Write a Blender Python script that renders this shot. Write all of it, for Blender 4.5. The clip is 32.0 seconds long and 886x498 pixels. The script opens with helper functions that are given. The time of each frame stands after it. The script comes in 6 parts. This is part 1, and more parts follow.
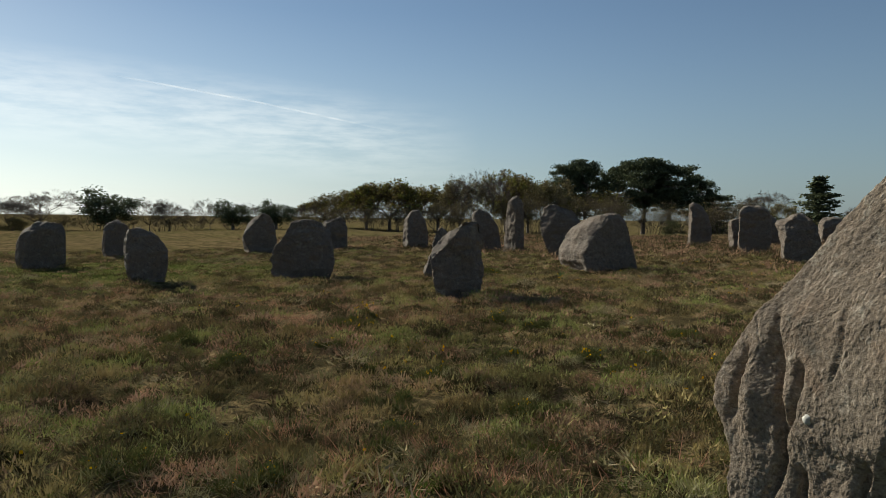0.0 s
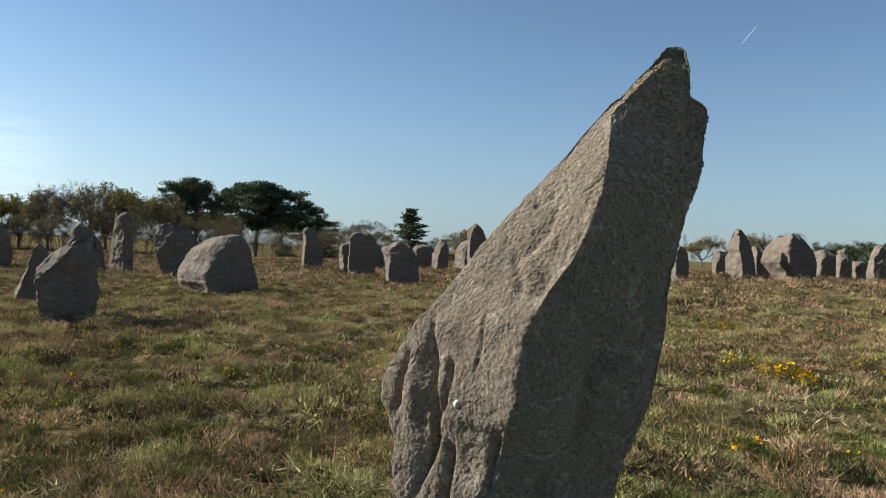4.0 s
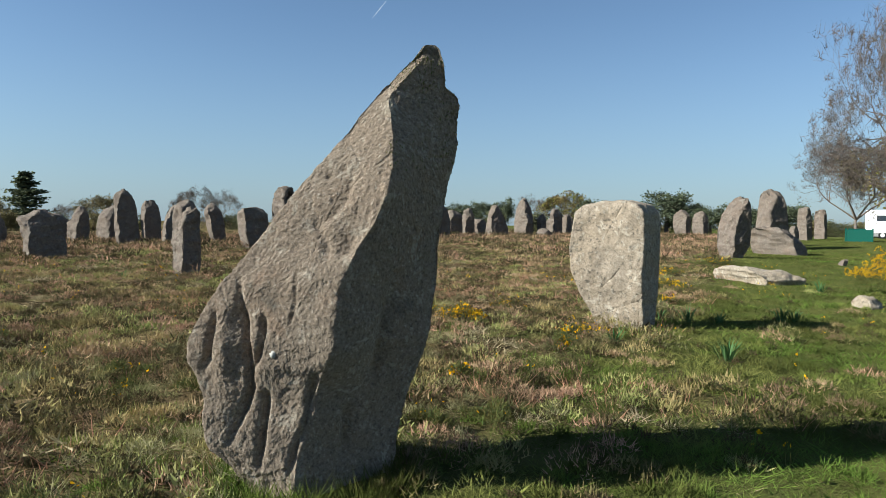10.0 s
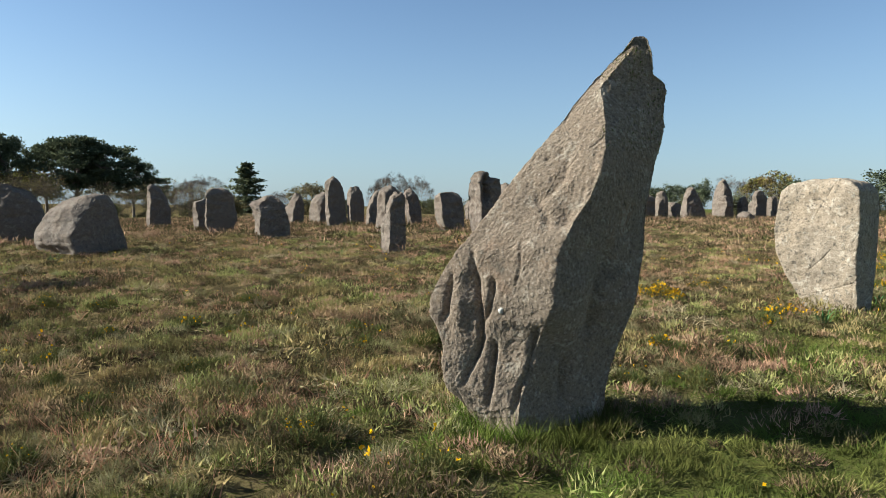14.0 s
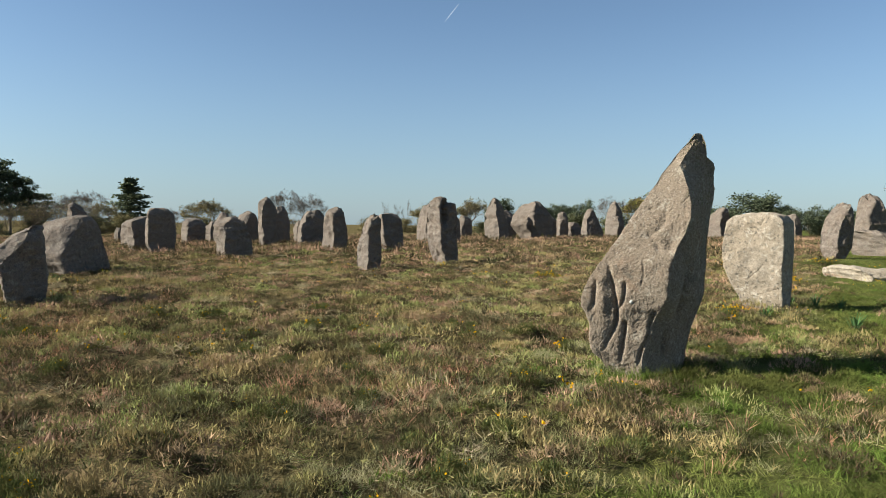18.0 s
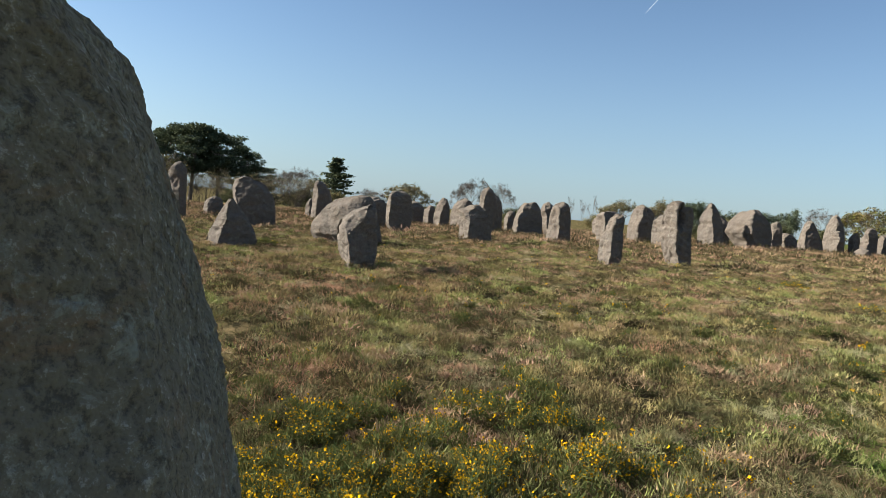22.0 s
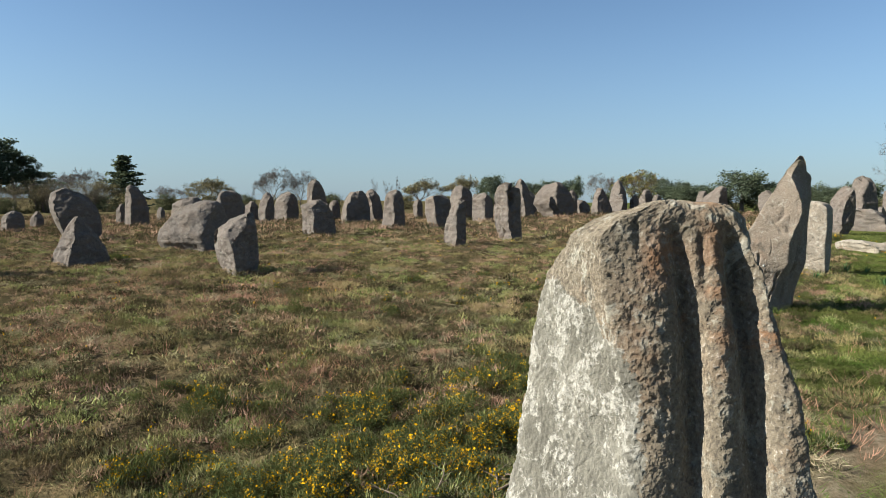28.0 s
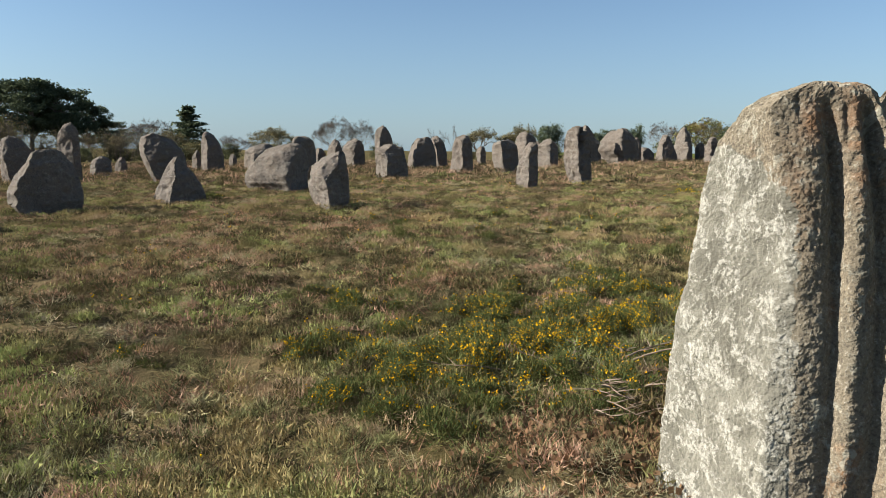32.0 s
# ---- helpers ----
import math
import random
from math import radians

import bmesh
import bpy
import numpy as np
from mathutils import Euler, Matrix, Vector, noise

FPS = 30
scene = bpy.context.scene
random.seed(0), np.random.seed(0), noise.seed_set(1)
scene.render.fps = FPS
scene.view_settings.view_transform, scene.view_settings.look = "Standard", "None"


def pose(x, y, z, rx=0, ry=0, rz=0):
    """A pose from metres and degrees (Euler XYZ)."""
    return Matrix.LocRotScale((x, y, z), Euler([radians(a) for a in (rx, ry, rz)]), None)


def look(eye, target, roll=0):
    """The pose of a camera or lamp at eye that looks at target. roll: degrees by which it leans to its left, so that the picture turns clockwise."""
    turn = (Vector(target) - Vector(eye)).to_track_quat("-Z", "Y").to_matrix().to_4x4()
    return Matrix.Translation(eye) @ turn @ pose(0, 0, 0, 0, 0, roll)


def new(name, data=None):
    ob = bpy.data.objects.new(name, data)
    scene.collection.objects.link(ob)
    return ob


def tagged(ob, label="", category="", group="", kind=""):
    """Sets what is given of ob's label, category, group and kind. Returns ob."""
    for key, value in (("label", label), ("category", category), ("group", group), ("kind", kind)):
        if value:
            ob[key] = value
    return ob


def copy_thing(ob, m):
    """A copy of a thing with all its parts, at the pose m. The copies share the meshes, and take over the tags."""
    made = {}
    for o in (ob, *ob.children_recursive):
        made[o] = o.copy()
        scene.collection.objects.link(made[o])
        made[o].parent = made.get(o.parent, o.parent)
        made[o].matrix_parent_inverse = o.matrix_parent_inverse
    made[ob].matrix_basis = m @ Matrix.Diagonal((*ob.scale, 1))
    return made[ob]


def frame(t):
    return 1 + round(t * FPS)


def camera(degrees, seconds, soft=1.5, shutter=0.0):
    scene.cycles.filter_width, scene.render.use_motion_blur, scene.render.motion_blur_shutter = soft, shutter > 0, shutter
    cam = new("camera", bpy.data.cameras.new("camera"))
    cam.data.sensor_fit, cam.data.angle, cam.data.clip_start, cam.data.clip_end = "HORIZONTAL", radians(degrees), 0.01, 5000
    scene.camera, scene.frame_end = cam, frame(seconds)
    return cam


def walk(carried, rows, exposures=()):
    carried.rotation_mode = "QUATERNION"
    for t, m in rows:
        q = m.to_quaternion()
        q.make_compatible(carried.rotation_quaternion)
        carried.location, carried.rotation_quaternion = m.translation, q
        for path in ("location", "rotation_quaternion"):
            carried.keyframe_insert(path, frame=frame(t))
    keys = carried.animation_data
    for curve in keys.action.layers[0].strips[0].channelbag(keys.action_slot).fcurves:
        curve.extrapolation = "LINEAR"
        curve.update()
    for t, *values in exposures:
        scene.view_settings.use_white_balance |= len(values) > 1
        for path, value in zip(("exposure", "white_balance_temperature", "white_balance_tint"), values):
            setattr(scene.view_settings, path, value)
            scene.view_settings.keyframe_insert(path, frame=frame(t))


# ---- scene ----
cam = camera(63.4, 32.0, soft=0.5)
PATH = [
    (0, (0.302, 0.398, 1.448), (-1.313, 1.575, 1.362), 0.6),
    (0.5, (0.315, 0.401, 1.451), (-1.221, 1.68, 1.367), 0.8),
    (1, (0.325, 0.403, 1.451), (-1.14, 1.761, 1.361), 0.8),
    (1.5, (0.337, 0.391, 1.452), (-1.064, 1.816, 1.379), 1.1),
    (2, (0.349, 0.373, 1.451), (-0.979, 1.867, 1.393), 1.2),
    (2.5, (0.363, 0.339, 1.454), (-0.847, 1.931, 1.4), 1.3),
    (3, (0.355, 0.273, 1.445), (-0.749, 1.941, 1.418), 1.8),
    (3.5, (0.353, 0.12, 1.457), (-0.649, 1.85, 1.401), 1.4),
    (4, (0.247, -0.056, 1.437), (-0.553, 1.777, 1.441), 2.4),
    (4.5, (0.126, -0.248, 1.445), (-0.499, 1.652, 1.41), 1.5),
    (6.5, (-0.222, -0.638, 1.463), (-0.469, 1.347, 1.424), 1.9),
    (7, (-0.277, -0.653, 1.447), (-0.43, 1.34, 1.38), 1.6),
    (7.5, (-0.308, -0.654, 1.428), (-0.387, 1.342, 1.336), 1.4),
    (8, (-0.329, -0.644, 1.413), (-0.347, 1.355, 1.336), 2.4),
    (8.5, (-0.344, -0.662, 1.42), (-0.285, 1.336, 1.347), 1.5),
    (9, (-0.359, -0.651, 1.409), (-0.263, 1.346, 1.345), 1.2),
    (9.5, (-0.355, -0.676, 1.418), (-0.212, 1.318, 1.357), 0.8),
    (10, (-0.354, -0.671, 1.417), (-0.208, 1.322, 1.348), 0.8),
    (10.5, (-0.356, -0.662, 1.41), (-0.207, 1.331, 1.351), 0.8),
    (11, (-0.358, -0.665, 1.411), (-0.227, 1.33, 1.355), 0.9),
    (11.5, (-0.359, -0.674, 1.411), (-0.261, 1.322, 1.346), 0.7),
    (12, (-0.365, -0.662, 1.411), (-0.29, 1.335, 1.352), 0.2),
    (12.5, (-0.377, -0.66, 1.398), (-0.328, 1.338, 1.32), 1.2),
    (13, (-0.361, -0.817, 1.4), (-0.477, 1.178, 1.312), 0.7),
    (13.5, (-0.356, -0.965, 1.382), (-0.707, 0.998, 1.224), 0.4),
    (14, (-0.493, -1.237, 1.367), (-0.861, 0.725, 1.249), 0.5),
    (14.5, (-0.648, -1.566, 1.396), (-1.041, 0.392, 1.294), 0.9),
    (16.5, (-1.654, -2.992, 1.468), (-1.88, -1.005, 1.439), 2.8),
    (17, (-1.968, -3.231, 1.473), (-2.119, -1.237, 1.435), 2.5),
    (17.5, (-2.206, -3.62, 1.489), (-2.35, -1.626, 1.436), 2.0),
    (18, (-2.507, -3.922, 1.471), (-2.56, -1.923, 1.405), 0.7),
    (18.5, (-2.76, -4.253, 1.459), (-2.817, -2.254, 1.439), 1.3),
    (19, (-2.995, -4.538, 1.48), (-3.124, -2.544, 1.395), 2.8),
    (19.5, (-3.251, -4.812, 1.472), (-3.449, -2.826, 1.345), 2.3),
    (20, (-3.436, -5.168, 1.435), (-3.734, -3.193, 1.346), 3.6),
    (20.5, (-3.648, -5.485, 1.471), (-3.984, -3.515, 1.378), 5.2),
    (21, (-3.906, -5.737, 1.456), (-4.189, -3.759, 1.353), 3.4),
    (21.5, (-4.09, -5.976, 1.436), (-4.512, -4.025, 1.312), 3.6),
    (22, (-4.25, -6.174, 1.455), (-4.782, -4.25, 1.341), 5.1),
    (22.5, (-4.505, -6.358, 1.427), (-4.917, -4.41, 1.248), 4.6),
    (23, (-4.66, -6.561, 1.431), (-4.961, -4.589, 1.282), 3.4),
    (23.5, (-4.787, -6.739, 1.457), (-5.046, -4.761, 1.31), 4.6),
    (24, (-4.934, -6.857, 1.463), (-5.033, -4.865, 1.317), 4.2),
    (24.5, (-5.064, -6.991, 1.516), (-5.132, -4.996, 1.392), 4.3),
    (26.5, (-5.485, -7.361, 1.706), (-5.342, -5.37, 1.584), 1.7),
    (27, (-5.531, -7.478, 1.694), (-5.474, -5.481, 1.583), 0.6),
    (27.5, (-5.571, -7.598, 1.693), (-5.554, -5.603, 1.549), 0.3),
    (28, (-5.662, -7.692, 1.689), (-5.658, -5.696, 1.555), 0.5),
    (28.5, (-5.813, -7.792, 1.662), (-5.841, -5.799, 1.502), -1.0),
    (29, (-5.879, -7.91, 1.642), (-5.896, -5.92, 1.441), -0.1),
    (29.5, (-5.908, -8.028, 1.599), (-5.956, -6.044, 1.349), 0.6),
    (30, (-5.935, -8.106, 1.582), (-6.018, -6.128, 1.299), 1.0),
    (30.5, (-6.022, -8.191, 1.549), (-6.099, -6.213, 1.261), 2.0),
    (31, (-6.143, -8.318, 1.516), (-6.339, -6.344, 1.263), -1.4),
    (31.5, (-6.194, -8.399, 1.453), (-6.42, -6.432, 1.167), -0.3),
    (32, (-6.268, -8.602, 1.417), (-6.413, -6.626, 1.146), 0.5),
]
walk(cam, [(t, look(eye, target, roll)) for t, eye, target, roll in PATH],
     [(0, 0.60, 6700, 4), (2, 0.86, 6550, 4), (4, 1.26, 6350, 5), (7, 1.24, 6200, 5), (12, 1.28, 6000, 4), (14, 1.44, 6250, 5), (17, 1.34, 6400, 5), (22, 1.46, 6350, 6), (24, 1.62, 6150, 5), (26.5, 1.35, 6050, 5), (28, 1.28, 6050, 5), (32, 1.30, 6200, 6)])

# ---- light ----
SUN_UP, SUN_TURN = radians(28.5), radians(98.5)
world = bpy.data.worlds.new("sky")
scene.world = world
world.use_nodes = True
wn = world.node_tree
sky = wn.nodes.new("ShaderNodeTexSky")
sky.sky_type = "NISHITA"
sky.sun_disc = False
sky.sun_elevation, sky.sun_rotation = SUN_UP, -SUN_TURN
sky.altitude = 1500
sky.air_density, sky.dust_density, sky.ozone_density = 1.0, 0.5, 1.7
wn.nodes["Background"].inputs["Strength"].default_value = 0.053
wn.links.new(sky.outputs[0], wn.nodes["Background"].inputs["Color"])
sun = new("sun", bpy.data.lights.new("sun", "SUN"))
sun.data.energy, sun.data.angle, sun.data.color = 5.0, radians(0.53), (1.0, 0.94, 0.85)
sun_way = Vector((-math.cos(SUN_UP) * math.sin(SUN_TURN), math.cos(SUN_UP) * math.cos(SUN_TURN), math.sin(SUN_UP)))
sun.matrix_world = look(sun_way * 100, (0, 0, 0))


# ---- materials ----
class Nodes:
    """Short hand for the nodes of one material."""

    def __init__(self, name, rough=0.9):
        self.m = bpy.data.materials.new(name)
        self.m.use_nodes = True
        self.t = self.m.node_tree
        self.b = self.t.nodes["Principled BSDF"]
        self.b.inputs["Roughness"].default_value = rough
        self.b.inputs["Specular IOR Level"].default_value = 0.12
        self.co = self.t.nodes.new("ShaderNodeTexCoord").outputs["Object"]

    def put(self, socket, value):
        if isinstance(value, bpy.types.NodeSocket):
            self.t.links.new(value, socket)
        elif isinstance(value, tuple):
            socket.default_value = (*value, 1.0)
        else:
            socket.default_value = value

    def noise(self, scale, detail=5.0, rough=0.6, co=None, dist=0.0):
        n = self.t.nodes.new("ShaderNodeTexNoise")
        self.put(n.inputs["Vector"], co or self.co)
        n.inputs["Scale"].default_value, n.inputs["Detail"].default_value = scale, detail
        n.inputs["Roughness"].default_value, n.inputs["Distortion"].default_value = rough, dist
        return n.outputs["Fac"]

    def cells(self, scale, out="Distance", kind="F1"):
        n = self.t.nodes.new("ShaderNodeTexVoronoi")
        n.feature = kind
        self.put(n.inputs["Vector"], self.co)
        n.inputs["Scale"].default_value = scale
        return n.outputs[out]

    def ramp(self, fac, a, b):
        n = self.t.nodes.new("ShaderNodeMapRange")
        self.put(n.inputs["Value"], fac)
        n.inputs["From Min"].default_value, n.inputs["From Max"].default_value = a, b
        n.interpolation_type = "SMOOTHSTEP"
        return n.outputs[0]

    def math(self, how, a, b=0.0):
        n = self.t.nodes.new("ShaderNodeMath")
        n.operation = how
        self.put(n.inputs[0], a)
        self.put(n.inputs[1], b)
        return n.outputs[0]

    def mix(self, fac, a, b):
        n = self.t.nodes.new("ShaderNodeMix")
        n.data_type = "RGBA"
        self.put(n.inputs[0], fac)
        self.put(n.inputs[6], a)
        self.put(n.inputs[7], b)
        return n.outputs[2]

    def bump(self, height, strength, distance):
        n = self.t.nodes.new("ShaderNodeBump")
        self.put(n.inputs["Height"], height)
        n.inputs["Strength"].default_value, n.inputs["Distance"].default_value = strength, distance
        old = self.b.inputs["Normal"].links
        if old:
            self.t.links.new(old[0].from_socket, n.inputs["Normal"])
        self.t.links.new(n.outputs[0], self.b.inputs["Normal"])

    def colour(self, value):
        self.put(self.b.inputs["Base Color"], value)
        return self.m

    def random(self):
        return self.t.nodes.new("ShaderNodeObjectInfo").outputs["Random"]

    def island(self):
        return self.t.nodes.new("ShaderNodeNewGeometry").outputs["Random Per Island"]

    def attribute(self, name):
        n = self.t.nodes.new("ShaderNodeAttribute")
        n.attribute_name = name
        return n.outputs["Fac"]


def granite(name, base, warm, lichen, pale=0.5, grain=1.0, rust=0.0, coarse=0.0, crusted=False):
    """Coarse weathered granite: warm and grey clouds, crystals, pits, pale lichen crusts, dark algae."""
    k = Nodes(name, 0.9)
    k.b.inputs["Diffuse Roughness"].default_value = 1.0 if coarse else 0.2
    cloud = k.noise(1.6, 6, 0.65)
    c = k.mix(k.ramp(cloud, 0.35, 0.68), base, warm)
    c = k.mix(k.math("MULTIPLY", k.random(), 0.4), c, tuple(v * f for v, f in zip(base, (0.86, 0.78, 0.74))))
    if rust:
        c = k.mix(k.math("MULTIPLY", k.ramp(k.noise(2.3, 7, 0.7, dist=0.6), 0.54, 0.68), rust), c, (0.26, 0.115, 0.045))
    crystals = k.noise(62 * grain, 5, 0.8)
    pits = k.noise(17, 7, 0.8, dist=0.3)
    c = k.mix(k.math("MULTIPLY", k.ramp(pits, 0.53, 0.61), 0.0 if coarse else 0.8), c, (0.05, 0.046, 0.04))
    c = k.mix(k.math("MULTIPLY", k.ramp(k.noise(9, 8, 0.78), 0.54, 0.62), 0.6), c, lichen)
    gap = k.ramp(crystals, 0.51, 0.37)
    c = k.mix(k.math("MULTIPLY", gap, 0.7 if coarse else 0.6), c, (0.075, 0.060, 0.048) if coarse else (0.05, 0.045, 0.038))
    c = k.mix(k.math("MULTIPLY", k.ramp(crystals, 0.56, 0.68), 0.6 if coarse else 0.35), c, (0.52, 0.46, 0.38))
    algae = k.noise(3.1, 8, 0.72, dist=0.4)
    c = k.mix(k.math("MULTIPLY", k.ramp(algae, 0.56, 0.68), 0.55), c, (0.075, 0.07, 0.055))
    crust = k.noise(7.0, 9, 0.68, dist=0.8)
    patch = k.math("MULTIPLY", k.ramp(crust, 0.62 - 0.16 * pale, 0.66 - 0.13 * pale), k.ramp(k.noise(24, 5, 0.75), 0.42, 0.54))
    c = k.mix(k.math("MULTIPLY", patch, 0.75), c, lichen)
    if crusted:
        skin = k.mix(k.ramp(k.noise(4, 6, 0.65), 0.4, 0.62), (0.212, 0.192, 0.150), (0.145, 0.130, 0.100))
        blotch = k.math("MULTIPLY", k.ramp(k.noise(10, 9, 0.74, dist=0.4), 0.49, 0.54), k.ramp(k.noise(44, 6, 0.75), 0.43, 0.52))
        skin = k.mix(k.math("MULTIPLY", blotch, 0.9), skin, (0.383, 0.353, 0.293))
        skin = k.mix(k.math("MULTIPLY", k.ramp(k.noise(55, 4, 0.8), 0.55, 0.64), 0.55), skin, (0.085, 0.081, 0.064))
        edge = k.math("ADD", k.attribute("crust"), k.math("MULTIPLY", k.math("SUBTRACT", k.noise(8, 9, 0.75), 0.5), 1.5))
        c = k.mix(k.math("MULTIPLY", k.attribute("stain"), k.ramp(k.noise(14, 6, 0.7), 0.38, 0.56)), c, (0.215, 0.105, 0.050))
        c = k.mix(k.ramp(edge, 0.44, 0.52), c, skin)
    k.bump(k.noise(5, 4, 0.5), 1.0, 0.035 if coarse else 0.022)
    crack = k.cells(1.9, kind="DISTANCE_TO_EDGE")
    k.bump(k.ramp(k.math("ADD", crack, k.math("MULTIPLY", k.noise(4, 6, 0.7), 0.12)), 0.05, 0.085), 0.5, 0.014)
    k.bump(k.noise(17, 3, 0.5), 1.0, 0.012 if coarse else 0.014)
    k.bump(k.noise(62 * grain, 2, 0.5), 1.0, 0.0135 if coarse else 0.005)
    return k.colour(c)


ROCK = granite("grey_granite", (0.140, 0.115, 0.095), (0.159, 0.122, 0.093), (0.227, 0.207, 0.173), 0.3)
LEAN = granite("warm_granite", (0.231, 0.189, 0.141), (0.265, 0.204, 0.146), (0.360, 0.317, 0.249), 0.25, 0.88, 0.2, 1.0)
SLAB = granite("lichen_granite", (0.267, 0.227, 0.174), (0.299, 0.243, 0.174), (0.420, 0.380, 0.308), 0.25)
FLUTED = granite("fluted_granite", (0.194, 0.162, 0.115), (0.218, 0.168, 0.111), (0.330, 0.306, 0.239), 0.25, 1.0, 0.8, 1.0, True)


def plant(name, a, b, c=None, rough=0.8, thin=0.16):
    """Leaves and blades, coloured apart from blade to blade; a little light passes through."""
    k = Nodes(name, rough)
    k.b.inputs["Specular IOR Level"].default_value = 0.0
    r = k.island()
    col = k.mix(r, a, b)
    if c:
        col = k.mix(k.ramp(k.noise(0.55, 6, 0.65), 0.44, 0.58), col, c)
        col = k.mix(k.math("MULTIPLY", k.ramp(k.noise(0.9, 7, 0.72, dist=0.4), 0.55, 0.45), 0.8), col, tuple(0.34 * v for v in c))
    m = k.colour(col)
    if thin:
        tr = k.t.nodes.new("ShaderNodeBsdfTranslucent")
        k.put(tr.inputs["Color"], col)
        mx = k.t.nodes.new("ShaderNodeMixShader")
        mx.inputs[0].default_value = thin
        k.t.links.new(k.b.outputs[0], mx.inputs[1])
        k.t.links.new(tr.outputs[0], mx.inputs[2])
        k.t.links.new(mx.outputs[0], k.t.nodes["Material Output"].inputs["Surface"])
    return m


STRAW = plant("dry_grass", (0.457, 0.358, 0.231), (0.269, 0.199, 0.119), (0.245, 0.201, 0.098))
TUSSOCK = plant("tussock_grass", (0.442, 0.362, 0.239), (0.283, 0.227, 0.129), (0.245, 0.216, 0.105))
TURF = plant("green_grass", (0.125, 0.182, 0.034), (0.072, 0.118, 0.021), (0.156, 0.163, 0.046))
RUST = plant("red_brown_grass", (0.465, 0.258, 0.167), (0.309, 0.161, 0.101))
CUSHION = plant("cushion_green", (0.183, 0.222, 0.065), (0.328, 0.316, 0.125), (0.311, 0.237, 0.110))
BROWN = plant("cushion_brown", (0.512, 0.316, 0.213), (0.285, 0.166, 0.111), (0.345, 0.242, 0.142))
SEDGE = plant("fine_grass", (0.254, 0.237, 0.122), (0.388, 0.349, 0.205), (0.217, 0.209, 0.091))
HEATHER = plant("heather", (0.049, 0.057, 0.022), (0.102, 0.067, 0.039))
GORSE = plant("gorse_green", (0.057, 0.082, 0.028), (0.142, 0.127, 0.042))
BLOOM = plant("gorse_yellow", (0.600, 0.368, 0.008), (0.520, 0.272, 0.008))
BULB = plant("bulb_leaf", (0.056, 0.120, 0.040), (0.080, 0.144, 0.056), thin=0.2)
SPRING = plant("spring_leaf", (0.248, 0.238, 0.054), (0.140, 0.151, 0.038), (0.216, 0.162, 0.065))
OLIVE = plant("brownish_bud", (0.188, 0.150, 0.069), (0.125, 0.112, 0.056))
NEEDLE = plant("pine_needle", (0.058, 0.072, 0.044), (0.100, 0.112, 0.062), thin=0.15)
HEDGE = plant("hedge_leaf", (0.070, 0.072, 0.040), (0.120, 0.122, 0.058), thin=0.15)
TWIG = plant("twig", (0.125, 0.095, 0.082), (0.085, 0.075, 0.058), thin=0.0)
DEAD = plant("dead_wood", (0.264, 0.208, 0.152), (0.160, 0.112, 0.080), thin=0.0)
LITTER = plant("dead_leaf", (0.136, 0.076, 0.040), (0.224, 0.144, 0.080))
MOSS = plant("moss_lichen", (0.08, 0.11, 0.03), (0.20, 0.19, 0.09), thin=0.1)


def bark(name, a, b):
    k = Nodes(name, 0.95)
    c = k.mix(k.ramp(k.noise(6, 6, 0.7), 0.35, 0.65), a, b)
    k.bump(k.noise(14, 6, 0.7), 0.8, 0.03)
    return k.colour(c)


BARK = bark("bark", (0.10, 0.08, 0.065), (0.19, 0.165, 0.14))


def plain(name, colour, rough=0.6, metal=0.0):
    k = Nodes(name, rough)
    k.b.inputs["Metallic"].default_value = metal
    k.bump(k.noise(30, 3), 0.1, 0.01)
    return k.colour(k.mix(k.math("MULTIPLY", k.noise(3, 5), 0.25), colour, tuple(v * 0.75 for v in colour)))


WHITE = plain("white_panel", (0.75, 0.75, 0.74), 0.4)
BLUEGREY = plain("tinted_glass", (0.03, 0.04, 0.05), 0.08)
TEAL = plain("green_tarpaulin", (0.01, 0.075, 0.055), 0.5)
LICHEN = plain("white_lichen", (0.42, 0.41, 0.37), 0.9)
RUBBER = plain("rubber", (0.02, 0.02, 0.02), 0.8)


def earth():
    """Heath soil under the grass: straw thatch, dark peat, moss; lawn and bare sand by zone."""
    k = Nodes("heath_ground", 0.95)
    k.b.inputs["Specular IOR Level"].default_value = 0.0
    big, mid, fine = k.noise(0.35, 5, 0.6), k.noise(1.7, 8, 0.75), k.noise(26, 6, 0.75)
    c = k.mix(k.ramp(big, 0.38, 0.62), (0.205, 0.141, 0.078), (0.139, 0.107, 0.051))
    c = k.mix(k.ramp(mid, 0.44, 0.56), (0.049, 0.037, 0.020), c)
    c = k.mix(k.math("MULTIPLY", k.ramp(k.noise(0.9, 5), 0.54, 0.66), 0.6), c, (0.123, 0.090, 0.037))
    lawn = k.mix(k.ramp(k.noise(1.7, 6), 0.35, 0.65), (0.057, 0.082, 0.016), (0.098, 0.107, 0.029))
    c = k.mix(k.attribute("green"), c, lawn)
    c = k.mix(k.attribute("bare"), c, k.mix(k.ramp(mid, 0.4, 0.6), (0.197, 0.135, 0.086), (0.295, 0.230, 0.156)))
    c = k.mix(k.math("MULTIPLY", k.ramp(fine, 0.35, 0.6), 0.5), c, (0.082, 0.070, 0.033))
    k.bump(mid, 0.6, 0.12)
    k.bump(fine, 0.8, 0.03)
    return k.colour(c)


GROUND = earth()

